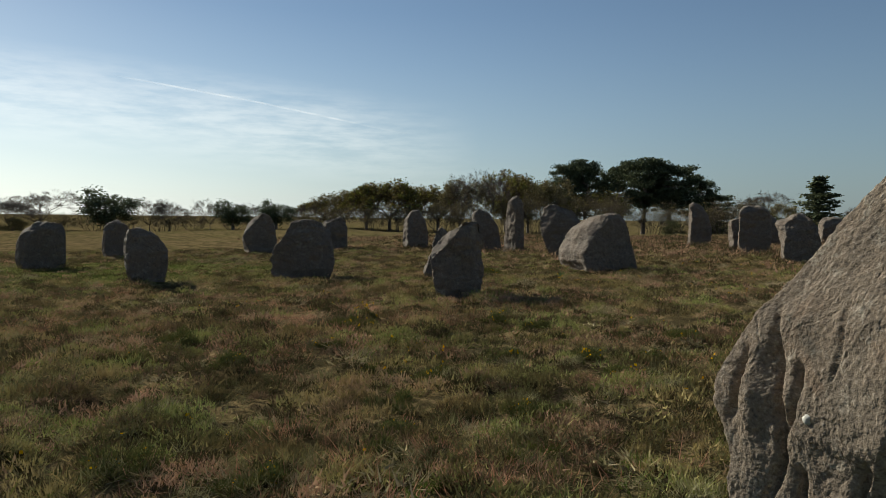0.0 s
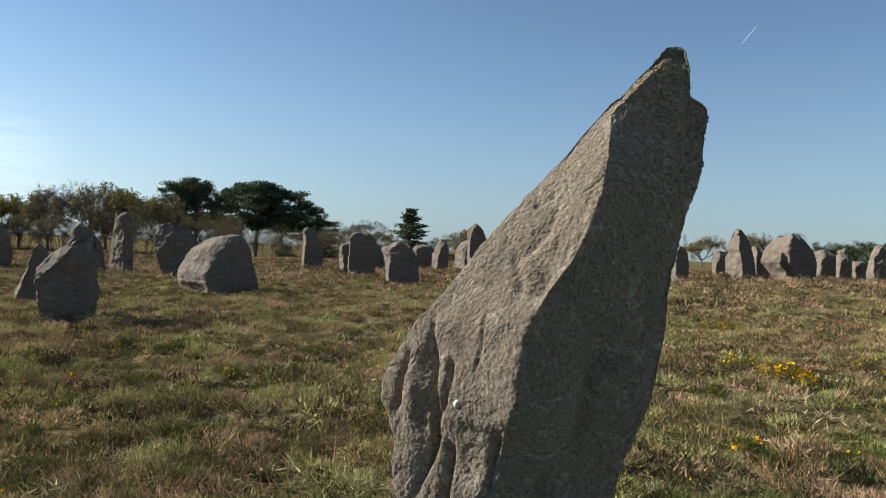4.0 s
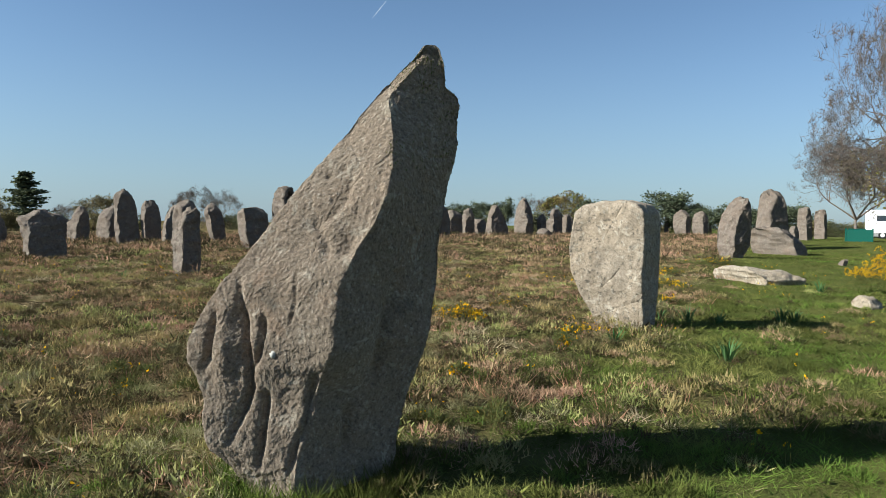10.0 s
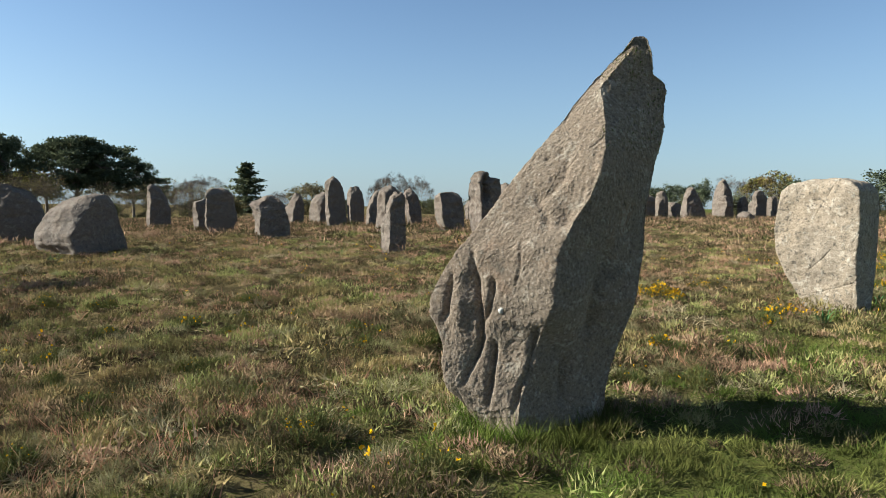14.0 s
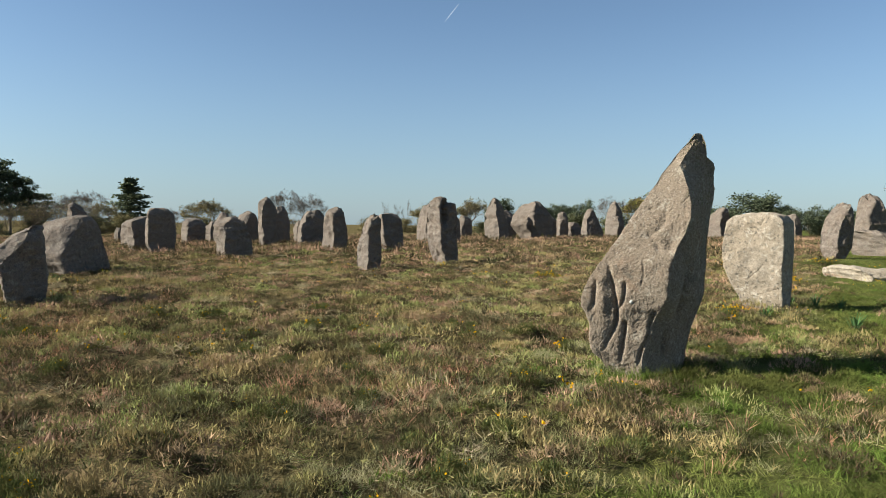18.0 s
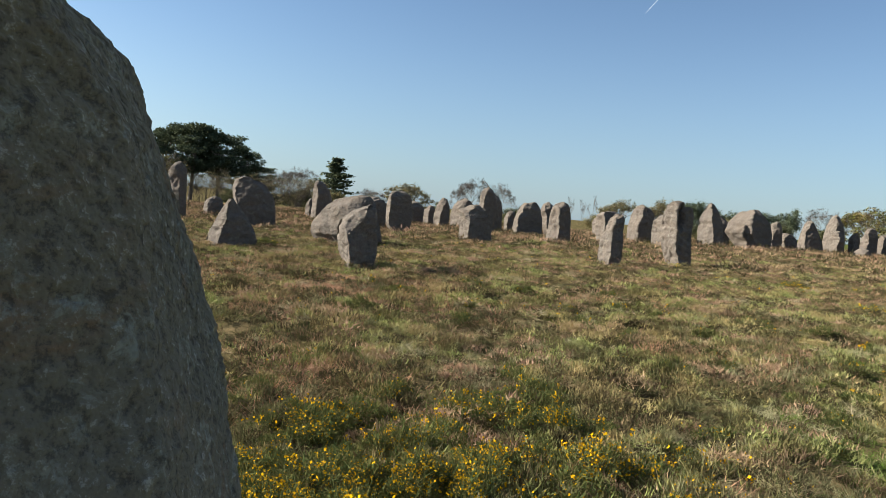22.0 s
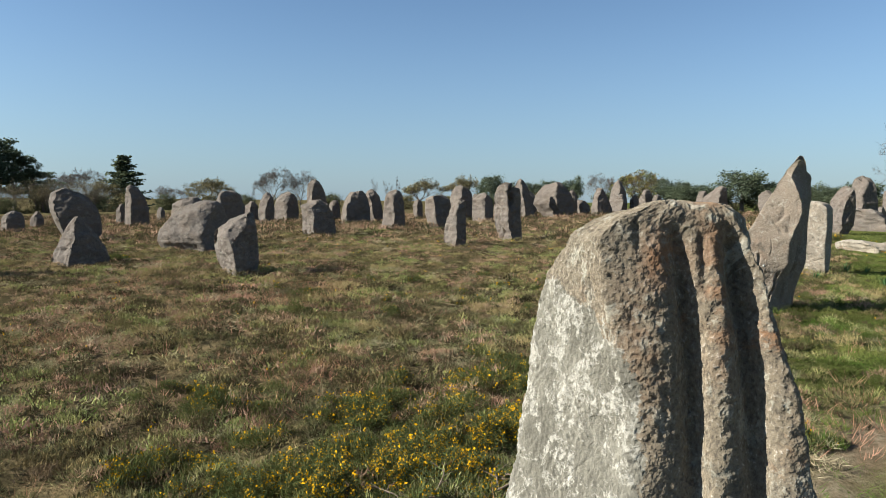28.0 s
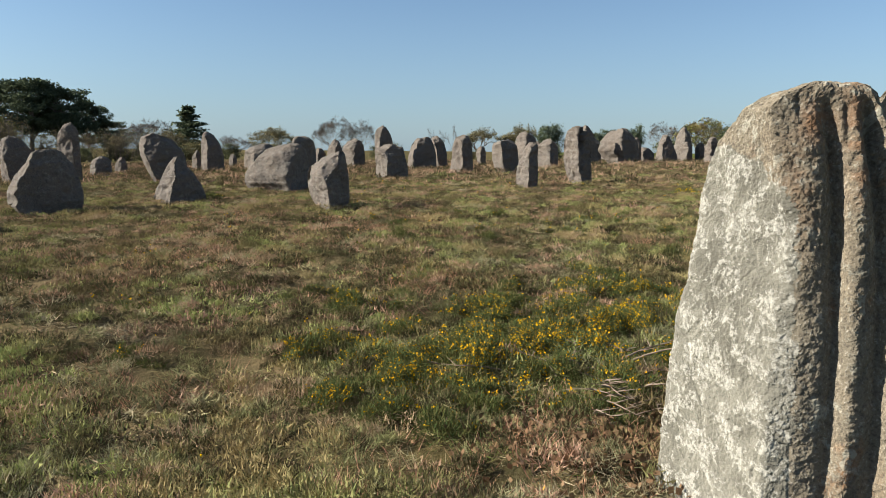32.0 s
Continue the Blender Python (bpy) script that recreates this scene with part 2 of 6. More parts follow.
# ---- the lie of the land ----
NEAR_HEIGHTS = [(-1, 5.9, 0.15), (1.2, 7.2, 0.14), (0.4, 3.8, 0.1), (-2.6, 2.8, 0.06), (-4.5, 4.1, 0.02), (-3, 1, 0), (-4.9, 1.9, -0.02), (-2.8, -0.2, -0.1), (-8.8, 1.4, -0.03),
                (-6.4, 2.4, 0.02), (-5.6, -4.1, -0.12), (-6.9, -4.5, -0.3), (-8.3, -3.3, -0.5), (-9, -3.7, -0.62), (-10.7, -1.2, -0.43), (-14.4, 3.6, -0.38), (-0.6, 3, 0.06), (-5.2, -5.6, -0.16),
                (0.5, 0, 0.0), (-6, -8.5, -0.25), (-0.6, -2, -0.05), (3, 3, 0.05)]
FAR_HEIGHTS = [(-15.7, 12.5, -0.14), (-10.3, 8.7, 0.03), (-18.8, 10.4, -0.36), (-13.6, 16.3, 0.04), (-8.8, 11.3, 0.12), (-2, 12.6, 0.12), (-5, 17, 0.17), (-2.9, 19.7, 0.22), (-10.5, 21.8, 0.28), (-20.6, 22.3, -0.05),
               (-26.4, 25.2, -0.3), (-24.3, 37.7, -0.02), (-12.6, 35.3, 0.27), (1.8, 34, 0.6), (2.3, 39.9, 0.68), (12, 60, 0.62), (2.7, 8.5, 0.1), (10.8, 21, 0.48), (8, 15, 0.2), (25, 39, 0.84),
               (-18.4, 5.4, -0.22), (-25, 4, -0.24), (-30, 13, -0.24), (-16.1, 29.4, -0.02), (-8, 27, 0.34), (24, 58, 0.7)]
RIM_HEIGHTS = [(-110, 20, -1.0), (-60, 12, -0.5), (-60, 60, -0.7), (-90, 75, -1.1), (-82, 108, -1.2), (-85, 180, -1.5), (-45, 190, -0.6), (10, 150, 0.5), (34, 84, 0.5), (70, 110, 0.6), (80, 60, 0.8), (40, 55, 0.75)]
CONTROL = np.array(NEAR_HEIGHTS + FAR_HEIGHTS + RIM_HEIGHTS, float)


def lie(x, y):
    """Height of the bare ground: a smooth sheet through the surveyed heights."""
    x, y = np.atleast_1d(np.asarray(x, float)), np.atleast_1d(np.asarray(y, float))
    top, low = np.full(x.shape, 0.25 * 2e-5), np.full(x.shape, 2e-5)
    for cx, cy, cz in CONTROL:
        w = 1.0 / ((x - cx) ** 2 + (y - cy) ** 2 + 2.5) ** 1.6
        top += w * cz
        low += w
    return top / low


def wave(x, y, size, seed):
    """Cheap smooth unevenness in -1..1."""
    r = np.random.RandomState(seed)
    out = np.zeros_like(x)
    for k in range(6):
        a, s, p = r.uniform(0, 6.28), r.uniform(0.6, 1.7) / size, r.uniform(0, 6.28)
        out += np.sin((x * np.cos(a) + y * np.sin(a)) * s * 6.28 + p)
    return out / 3.2


LAWN_EDGE = ((-12, -5.5), (-4, -3.4), (0.5, -1.5), (2.3, -0.75), (5, 0.7), (7.8, 1.9), (12, 4.4), (19, 8.3), (40, 20), (80, 43))


def green_at(x, y):
    """1 on the mown lawn beside the stones, 0 on the heath."""
    edge = np.interp(y, [p[0] for p in LAWN_EDGE], [p[1] for p in LAWN_EDGE])
    g = np.clip((x - edge + 0.9 * wave(x, y, 3.0, 5)) / 2.6 + 0.36, 0, 1)
    left = np.exp(-(((x + 22.5) / 4.5) ** 2 + ((y - 5.5) / 5) ** 2) ** 2)
    far = np.clip((np.hypot(x + 3, y - 5) - 55) / 60, 0, 0.1)
    return np.clip(np.maximum(g, far) + 0.8 * left + 0.25 * np.clip(wave(x, y, 7.0, 9) - 0.25, 0, 1), 0, 1)


def bare_at(x, y):
    """Trodden sand of the footpath and the worn hollow beside the fluted stone."""
    p = np.exp(-(((x + 0.2 - 0.92 * y) / 0.42) ** 2)) * np.clip((-0.6 - y) / 1.2, 0, 1) + 0.8 * np.exp(-((x + 9.9) / 0.7) ** 2 - ((y + 1.85) / 0.22) ** 2)
    return np.clip(p * 0.85 + 0.5 * wave(x, y, 1.2, 3) * p, 0, 1)


def relief(x, y):
    """The ground as it stands: the lie of the land and the hummocks of the heath."""
    near = np.exp(-((x + 3) ** 2 + (y - 5) ** 2) / 900)
    heath = 1 - 0.75 * green_at(x, y)
    return lie(x, y) + near * heath * (0.04 * wave(x, y, 1.3, 1) + 0.035 * wave(x, y, 0.6, 2)) + 0.02 * wave(x, y, 6, 4)


def terrain(x, y):
    far = np.clip((np.hypot(x + 3, y - 5) - 230) / 400, 0, 1)
    return relief(x, y) * (1 - far) - 1.0 * far


def spread(lo, hi, step, far):
    inner = list(np.arange(lo, hi + step, step))
    out, d = [], step
    while not out or abs(out[-1]) < far:
        d *= 1.25
        out.append((out[-1] if out else 0) + d)
    return np.array([lo - o for o in reversed(out)] + inner + [inner[-1] + o for o in out])


def ground():
    gx, gy = spread(-34, 26, 0.22, 3500), spread(-11, 45, 0.22, 3500)
    X, Y = np.meshgrid(gx, gy)
    x, y = X.ravel(), Y.ravel()
    z = terrain(x, y)
    me = bpy.data.meshes.new("ground")
    w, h = len(gx), len(gy)
    i = (np.arange(h - 1)[:, None] * w + np.arange(w - 1)).ravel()
    faces = np.stack([i, i + 1, i + w + 1, i + w], 1)
    me.from_pydata(np.stack([x, y, z], 1).tolist(), [], faces.tolist())
    for name, values in (("green", green_at(x, y)), ("bare", bare_at(x, y))):
        me.attributes.new(name, "FLOAT", "POINT").data.foreach_set("value", values)
    me.polygons.foreach_set("use_smooth", np.ones(len(me.polygons), bool))
    me.materials.append(GROUND)
    tagged(new("ground", me), "dry heath with straw-coloured grass and a green lawn strip", "ground", kind="structure")


ground()


# ---- small makers ----
def mesh_of(name, verts, faces, material, smooth=False):
    me = bpy.data.meshes.new(name)
    me.from_pydata(verts if isinstance(verts, list) else verts.tolist(), [], faces if isinstance(faces, list) else faces.tolist())
    if smooth:
        me.polygons.foreach_set("use_smooth", np.ones(len(me.polygons), bool))
    me.materials.append(material)
    return me


def part(name, me, parent, label=""):
    ob = new(name, me)
    ob.parent = parent
    return tagged(ob, label)


def thing(name, x, y, z, turn=0.0, data=None):
    ob = new(name, data)
    ob.matrix_world = pose(x, y, z, 0, 0, turn)
    return ob


FOOT = []  # footprints, kept free of grass: x, y, radius


def smooth_rows(rows, n):
    z = np.array([r[0] for r in rows], float)
    zz = np.linspace(z[0], z[-1], n)
    out = [zz]
    for k in range(1, len(rows[0])):
        v = np.interp(zz, z, [r[k] for r in rows])
        for _ in range(2):
            v[1:-1] = (v[:-2] + 2 * v[1:-1] + v[2:]) / 4
        out.append(v)
    return np.stack(out, 1)


def corners_of(rows, ridge, depth, left=0.55, right=0.04):
    """Four-cornered rings (left edge, front arris, right edge, back) from rows of height, left, right
    and, if given, the arris's place between them and how far the ring stands back. left, right: how deep the edges lie."""
    wide = max(p[2] - p[1] for p in rows)
    depth = max(depth, 0.72 * wide)
    out = []
    for row in rows:
        z, a, b = row[:3]
        w = b - a
        m = a + w * (row[3] if len(row) > 3 else ridge)
        back = row[4] if len(row) > 4 else 0.0
        d = depth * (0.3 + 0.7 * w / wide)
        out.append((z, a, back + left * d, m, back - 0.45 * d, b, back + right * d, (a + b) / 2 + 0.15 * w, back + max(0.55, left + 0.1) * d))
    return out


def loft(rows, seed, rings=46, around=76, rough=1.0, soften=1, cuts=10, carve=None, fine=False, keep=True):
    """A stone as stacked rings of a few corners each (height, then x and y of every corner), rounded, cut by
    flat breaks and roughened."""
    r = np.random.RandomState(seed)
    rows = [(rows[0][0] - 0.3, *rows[0][1:])] + list(rows)
    tall = rows[-1][0]
    sides = (len(rows[0]) - 1) // 2
    wide = max(max(p[1::2]) - min(p[1::2]) for p in rows)
    fit = smooth_rows(rows, rings)
    q = around // sides
    lift = np.linspace(0, 1, q, endpoint=False)[:, None]
    stack = [(row, 1.0, 0.0) for row in fit[:-1]] + [(fit[-1], s, dz * tall * 0.5) for s, dz in ((1.0, 0.0), (0.8, 0.012), (0.5, 0.02), (0.2, 0.024))]
    V = []
    for row, s, dz in stack:
        c = row[1:].reshape(sides, 2)
        mid = c.mean(0)
        ring = np.concatenate([c[k] + (c[(k + 1) % sides] - c[k]) * lift for k in range(sides)])
        for _ in range(soften):
            ring = (np.roll(ring, 1, 0) + 2 * ring + np.roll(ring, -1, 0)) / 4
        ring = mid + (ring - mid) * s * 1.03
        V.append(np.column_stack([ring, np.full(len(ring), row[0] + dz)]))
    n = len(V[0])
    V = np.concatenate(V)
    for _ in range(cuts):
        nrm = r.normal(size=3) * (1, 1, 0.8)
        nrm[2] = abs(nrm[2]) + 0.3
        nrm /= np.linalg.norm(nrm)
        d = (V - (0, 0, tall * r.uniform(0.3, 0.75))) @ nrm
        V -= nrm * (np.clip(d - np.quantile(d, r.uniform(0.93, 0.985)), 0, None) * 0.96)[:, None]
    size = 0.5 * (wide + tall * 0.4)
    k = len(V) // n
    G = V.reshape(k, n, 3)
    N = np.cross(np.roll(G, -1, 1) - np.roll(G, 1, 1), np.gradient(G, axis=0)).reshape(-1, 3)
    N /= np.linalg.norm(N, axis=1)[:, None] + 1e-9
    off = Vector(r.uniform(-50, 50, 3))
    D = np.empty(len(V))
    for i, p in enumerate(V):
        v = Vector(p) + off
        D[i] = 0.075 * size * noise.fractal(v * (1.5 / size), 0.9, 2.1, 3) - 0.055 * size ** 0.5 * abs(noise.noise(v * (3.2 / size ** 0.5))) + 0.03 * size ** 0.5 * noise.fractal(v * 6, 0.7, 2.1, 3)
        D[i] -= 0.045 * size ** 0.5 * max(0.0, noise.noise(v * 3.7) - 0.22) + 0.03 * max(0.0, noise.noise(v * 11) - 0.3)
        D[i] *= rough
        if fine:
            D[i] += 0.0035 * noise.fractal(v * 42, 0.5, 2.1, 2) + 0.0045 * noise.noise(v * 105)
    V = V + N * D[:, None]
    if carve:
        V = V + N * carve(V, N)[:, None]
    if keep:
        G = V.reshape(k, n, 3)
        want = fit[:, 1::2]
        for m in range(rings - 1):
            lo, hi = G[m, :, 0].min(), G[m, :, 0].max()
            a, b = want[m].min(), want[m].max()
            G[m, :, 0] = a + (G[m, :, 0] - lo) * (b - a) / (hi - lo)
        V = G.reshape(-1, 3)
        up = V[:, 2].max()
        V[:, 2] = np.where(V[:, 2] > 0, V[:, 2] * tall / up, V[:, 2])
    i = (np.arange(k - 1)[:, None] * n + np.arange(n)).ravel()
    j = (np.arange(k - 1)[:, None] * n + (np.arange(n) + 1) % n).ravel()
    return V, np.stack([i, j, j + n, i + n], 1).tolist() + [list(range((k - 1) * n, k * n))]


def along(V, pts, width, depth, steep=2):
    """Depth of a groove that follows a line of points (across, height) on the stone's front and runs out at its ends."""
    best, place = np.full(len(V), 9.0), np.zeros(len(V))
    n = len(pts) - 1
    for k, ((x0, z0), (x1, z1)) in enumerate(zip(pts[:-1], pts[1:])):
        ax, az = x1 - x0, z1 - z0
        t = np.clip(((V[:, 0] - x0) * ax + (V[:, 2] - z0) * az) / (ax * ax + az * az + 1e-9), 0, 1)
        d = np.hypot(V[:, 0] - x0 - t * ax, V[:, 2] - z0 - t * az)
        place = np.where(d < best, (k + t) / n, place)
        best = np.minimum(best, d)
    taper = np.clip(np.minimum(place, 1 - place) * 4, 0, 1) ** 0.7
    wobble = width * (1 + 0.08 * np.sin(V[:, 2] * 31 + V[:, 0] * 17))
    return -depth * taper * np.exp(-((best / wobble) ** steep))


def fork(V, N):
    """A deep cleft down the upper half of a split stone."""
    return along(V, [(0.12, 2.5), (0.10, 1.9), (0.08, 1.1)], 0.055, 0.22) + along(V, [(0.08, 1.1), (0.06, 0.2)], 0.05, 0.05)


def stone(x, y, turn, rows, ridge, depth, seed, material, label, **more):
    V, faces = loft(corners_of(rows, ridge, depth), seed, **more)
    z = float(lie(x, y)[0])
    me = mesh_of("standing_stone", V, faces, material, True)
    ob = thing("standing_stone", x, y, z, turn, me)
    tagged(ob, label, "standing stone", "rows of standing stones")
    FOOT.append((x, y, 0.45 * max(b - a for _, a, b in rows)))
    return ob


# ---- the great stones ----
def lean_carve(V, N):
    front = np.clip(-N[:, 1] * 2.5, 0, 1)
    d = along(V, [(-0.49, 1.08), (-0.48, 0.95), (-0.45, 0.83), (-0.44, 0.73), (-0.42, 0.59), (-0.41, 0.51), (-0.44, 0.41), (-0.49, 0.31), (-0.53, 0.2)], 0.017, 0.055)
    d += along(V, [(-0.49, 0.9), (-0.46, 0.75), (-0.44, 0.6)], 0.05, 0.025)
    d += along(V, [(-0.60, 0.89), (-0.62, 0.76), (-0.63, 0.65), (-0.66, 0.58)], 0.018, 0.045)
    d += along(V, [(-0.35, 0.88), (-0.35, 0.79), (-0.37, 0.68), (-0.41, 0.57)], 0.014, 0.045)
    d += along(V, [(-0.33, 0.51), (-0.34, 0.4), (-0.36, 0.23), (-0.38, 0.08)], 0.018, 0.05)
    d += along(V, [(-0.08, 0.62), (-0.11, 0.48), (-0.13, 0.34), (-0.19, 0.22), (-0.22, 0.08)], 0.018, 0.05)
    d += along(V, [(-0.19, 1.14), (-0.19, 0.92), (-0.22, 0.82)], 0.010, 0.012)
    d += along(V, [(0.31, 1.1), (0.27, 0.89), (0.22, 0.63), (0.16, 0.46)], 0.04, 0.05)
    d += along(V, [(0.06, 0.42), (0.05, 0.12)], 0.028, 0.04)
    d += along(V, [(0.09, 1.62), (0.03, 1.45), (-0.04, 1.36), (-0.13, 1.30)], 0.022, 0.016)
    d += along(V, [(-0.13, 1.36), (-0.06, 1.24), (-0.04, 1.14)], 0.02, 0.018)
    d += -0.05 * np.exp(-(((V[:, 0] - 0.07 - 0.25 * (V[:, 2] - 1.29)) / 0.11) ** 2 + ((V[:, 2] - 1.28) / 0.13) ** 2))
    d += -0.02 * np.exp(-(((V[:, 0] - 0.05) / 0.03) ** 2 + ((V[:, 2] - 1.22) / 0.05) ** 2))
    d += -0.03 * np.exp(-(((V[:, 0] + 0.06) / 0.022) ** 2 + ((V[:, 2] - 1.57) / 0.02) ** 2))
    d += -0.025 * np.exp(-(((V[:, 0] - 0.02) / 0.015) ** 2 + ((V[:, 2] - 1.61) / 0.015) ** 2))
    d += 0.03 * np.exp(-(((V[:, 0] + 0.55) / 0.05) ** 2 + ((V[:, 2] - 0.7) / 0.25) ** 2))
    return d * front


LEAN_LOW = [(0, -0.45, 0, -0.19, -0.17, 0.29, 0.12, 0, 0.42), (0.1, -0.52, -0.03, -0.18, -0.18, 0.317, 0.12, 0, 0.44), (0.2, -0.62, -0.045, -0.17, -0.18, 0.323, 0.12, -0.05, 0.45),
            (0.33, -0.64, -0.045, -0.14, -0.18, 0.341, 0.12, -0.05, 0.46), (0.45, -0.64, -0.04, -0.1, -0.19, 0.373, 0.12, -0.05, 0.46), (0.565, -0.68, -0.035, -0.06, -0.22, 0.408, 0.12, -0.05, 0.47),
            (0.62, -0.722, -0.033, -0.04, -0.25, 0.43, 0.12, -0.05, 0.48), (0.737, -0.735, -0.033, 0, -0.28, 0.477, 0.12, -0.05, 0.5), (0.88, -0.665, 0, 0.01, -0.28, 0.503, 0.17, 0, 0.5)]
LEAN_HIGH = [(1.02, -0.575, 0, 0.02, -0.26, 0.521, 0.19, 0.05, 0.52), (1.17, -0.455, 0.06, 0.09, -0.24, 0.532, 0.21, 0.1, 0.54), (1.31, -0.345, 0.07, 0.18, -0.2, 0.55, 0.23, 0.2, 0.56), (1.46, -0.235, 0.125, 0.245, -0.15, 0.568, 0.26, 0.25, 0.58),
             (1.62, -0.12, 0.19, 0.27, -0.07, 0.592, 0.3, 0.32, 0.6), (1.77, -0.01, 0.25, 0.275, 0.03, 0.63, 0.35, 0.4, 0.62), (1.92, 0.085, 0.31, 0.26, 0.14, 0.641, 0.38, 0.45, 0.62), (2, 0.15, 0.33, 0.24, 0.2, 0.65, 0.39, 0.48, 0.6),
             (2.06, 0.2, 0.34, 0.28, 0.25, 0.635, 0.41, 0.5, 0.58), (2.1, 0.235, 0.395, 0.31, 0.28, 0.57, 0.38, 0.5, 0.56), (2.236, 0.36, 0.4, 0.42, 0.36, 0.56, 0.4, 0.5, 0.52), (2.321, 0.43, 0.405, 0.47, 0.41, 0.535, 0.43, 0.49, 0.5)]
V, F = loft(LEAN_LOW + LEAN_HIGH, 7, rings=270, around=340, rough=0.28, soften=4, cuts=0, keep=False, carve=lean_carve, fine=True)
lean = thing("leaning_stone", -0.62, 3.0, 0.09, 0, mesh_of("leaning_stone", V, F, LEAN, True))
tagged(lean, "tall warm grey granite stone leaning to a pointed mossy tip", "standing stone", "rows of standing stones")
FOOT.append((-0.75, 3.0, 0.42))


def fluted_carve(V, N):
    front = np.clip(-N[:, 1] * 2.0 + 0.35, 0, 1)
    d = along(V, [(-0.02, 1.80), (-0.01, 1.66), (0.0, 1.58), (0.006, 1.43), (0.012, 1.28), (0.016, 1.1), (0.02, -0.2)], 0.027, 0.066)
    d += along(V, [(0.125, 1.80), (0.135, 1.70), (0.145, 1.59), (0.156, 1.44), (0.164, 1.30), (0.17, 1.1), (0.175, -0.2)], 0.030, 0.078)
    d += along(V, [(0.18, 1.72), (0.185, 1.60), (0.17, 1.48)], 0.035, 0.018)
    d += along(V, [(0.048, 1.75), (0.052, 1.68), (0.05, 1.58)], 0.011, 0.016)
    d += along(V, [(-0.13, 1.79), (-0.125, 1.74), (-0.13, 1.69)], 0.010, 0.012)
    d += along(V, [(-0.19, 1.52), (-0.17, 1.36), (-0.15, 1.2)], 0.02, 0.006)
    d += 0.018 * np.exp(-(((V[:, 0] - 0.08) / 0.035) ** 2)) * np.clip((1.78 - V[:, 2]) * 5, 0, 1)
    d += 0.016 * np.exp(-(((V[:, 0] + 0.10) / 0.06) ** 2)) * np.clip((1.78 - V[:, 2]) * 5, 0, 1)
    d += 0.015 * np.exp(-(((V[:, 0] - 0.25) / 0.04) ** 2)) * np.clip((1.55 - V[:, 2]) * 5, 0, 1)
    return d * front * np.clip((1.86 - V[:, 2]) / 0.14, 0.25, 1)


FLUTED_ROWS = [(0, -0.47, 0.26, -0.20, -0.33, 0.34, -0.44, 0.50, -0.16, 0.29, 0.33, -0.30, 0.48), (0.8, -0.431, 0.17, -0.19, -0.31, 0.317, -0.41, 0.43, -0.15, 0.23, 0.29, -0.26, 0.42),
               (1.04, -0.40, 0.12, -0.165, -0.30, 0.30, -0.40, 0.43, -0.10, 0.21, 0.27, -0.25, 0.40), (1.2, -0.37, 0.13, -0.145, -0.278, 0.28, -0.38, 0.395, -0.12, 0.20, 0.26, -0.22, 0.37),
               (1.34, -0.353, 0.15, -0.163, -0.279, 0.25, -0.352, 0.355, -0.12, 0.19, 0.24, -0.2, 0.35), (1.49, -0.338, 0.135, -0.194, -0.266, 0.215, -0.309, 0.305, -0.09, 0.14, 0.21, -0.2, 0.32),
               (1.64, -0.302, 0.045, -0.223, -0.248, 0.205, -0.256, 0.245, -0.07, 0.1, 0.17, -0.17, 0.27), (1.735, -0.275, -0.05, -0.228, -0.229, 0.165, -0.235, 0.21, -0.14, 0.1, 0.1, -0.13, 0.18),
               (1.79, -0.21, -0.09, -0.17, -0.22, 0.14, -0.23, 0.19, -0.15, 0.1, 0.0, -0.09, 0.05), (1.82, -0.12, -0.12, -0.10, -0.21, 0.12, -0.21, 0.15, -0.15, 0.08, -0.06, -0.05, -0.04)]
V, F = loft(FLUTED_ROWS, 9, rings=320, around=432, rough=0.22, soften=6, cuts=0, keep=False, carve=fluted_carve, fine=True)
me = mesh_of("fluted_stone", V, F, FLUTED, True)
rim = np.interp(V[:, 2], (0.0, 1.0, 1.25, 1.34, 1.42, 1.51, 1.6, 1.7), (-0.10, -0.13, -0.115, -0.14, -0.18, -0.225, -0.31, -0.45))
crust = np.clip((rim - V[:, 0]) * 9 + 0.5, -0.6, 1.3) * (1 - 0.25 * np.clip((V[:, 2] - 1.5) * 6, 0, 1))
stain = 0.85 * np.exp(-((V[:, 0] + 0.05) / 0.055) ** 2 - ((V[:, 2] - 1.69) / 0.08) ** 2) + 0.6 * np.exp(-((V[:, 0] - 0.08) / 0.04) ** 2) * np.clip((V[:, 2] - 1.3) * 5, 0, 1)
stain = np.clip(stain + 0.35 * np.exp(-((V[:, 0] + 0.12) / 0.07) ** 2 - ((V[:, 2] - 1.45) / 0.2) ** 2), 0, 1) * (V[:, 1] < -0.05)
me.attributes.new("stain", "FLOAT", "POINT").data.foreach_set("value", stain)
me.attributes.new("crust", "FLOAT", "POINT").data.foreach_set("value", crust)
fluted = thing("fluted_stone", -5.0, -5.5, -0.14, 0, me)
tagged(fluted, "granite stone with deep weathered flutes and pale lichen", "standing stone", "rows of standing stones")
FOOT.append((-5.0, -5.45, 0.42))

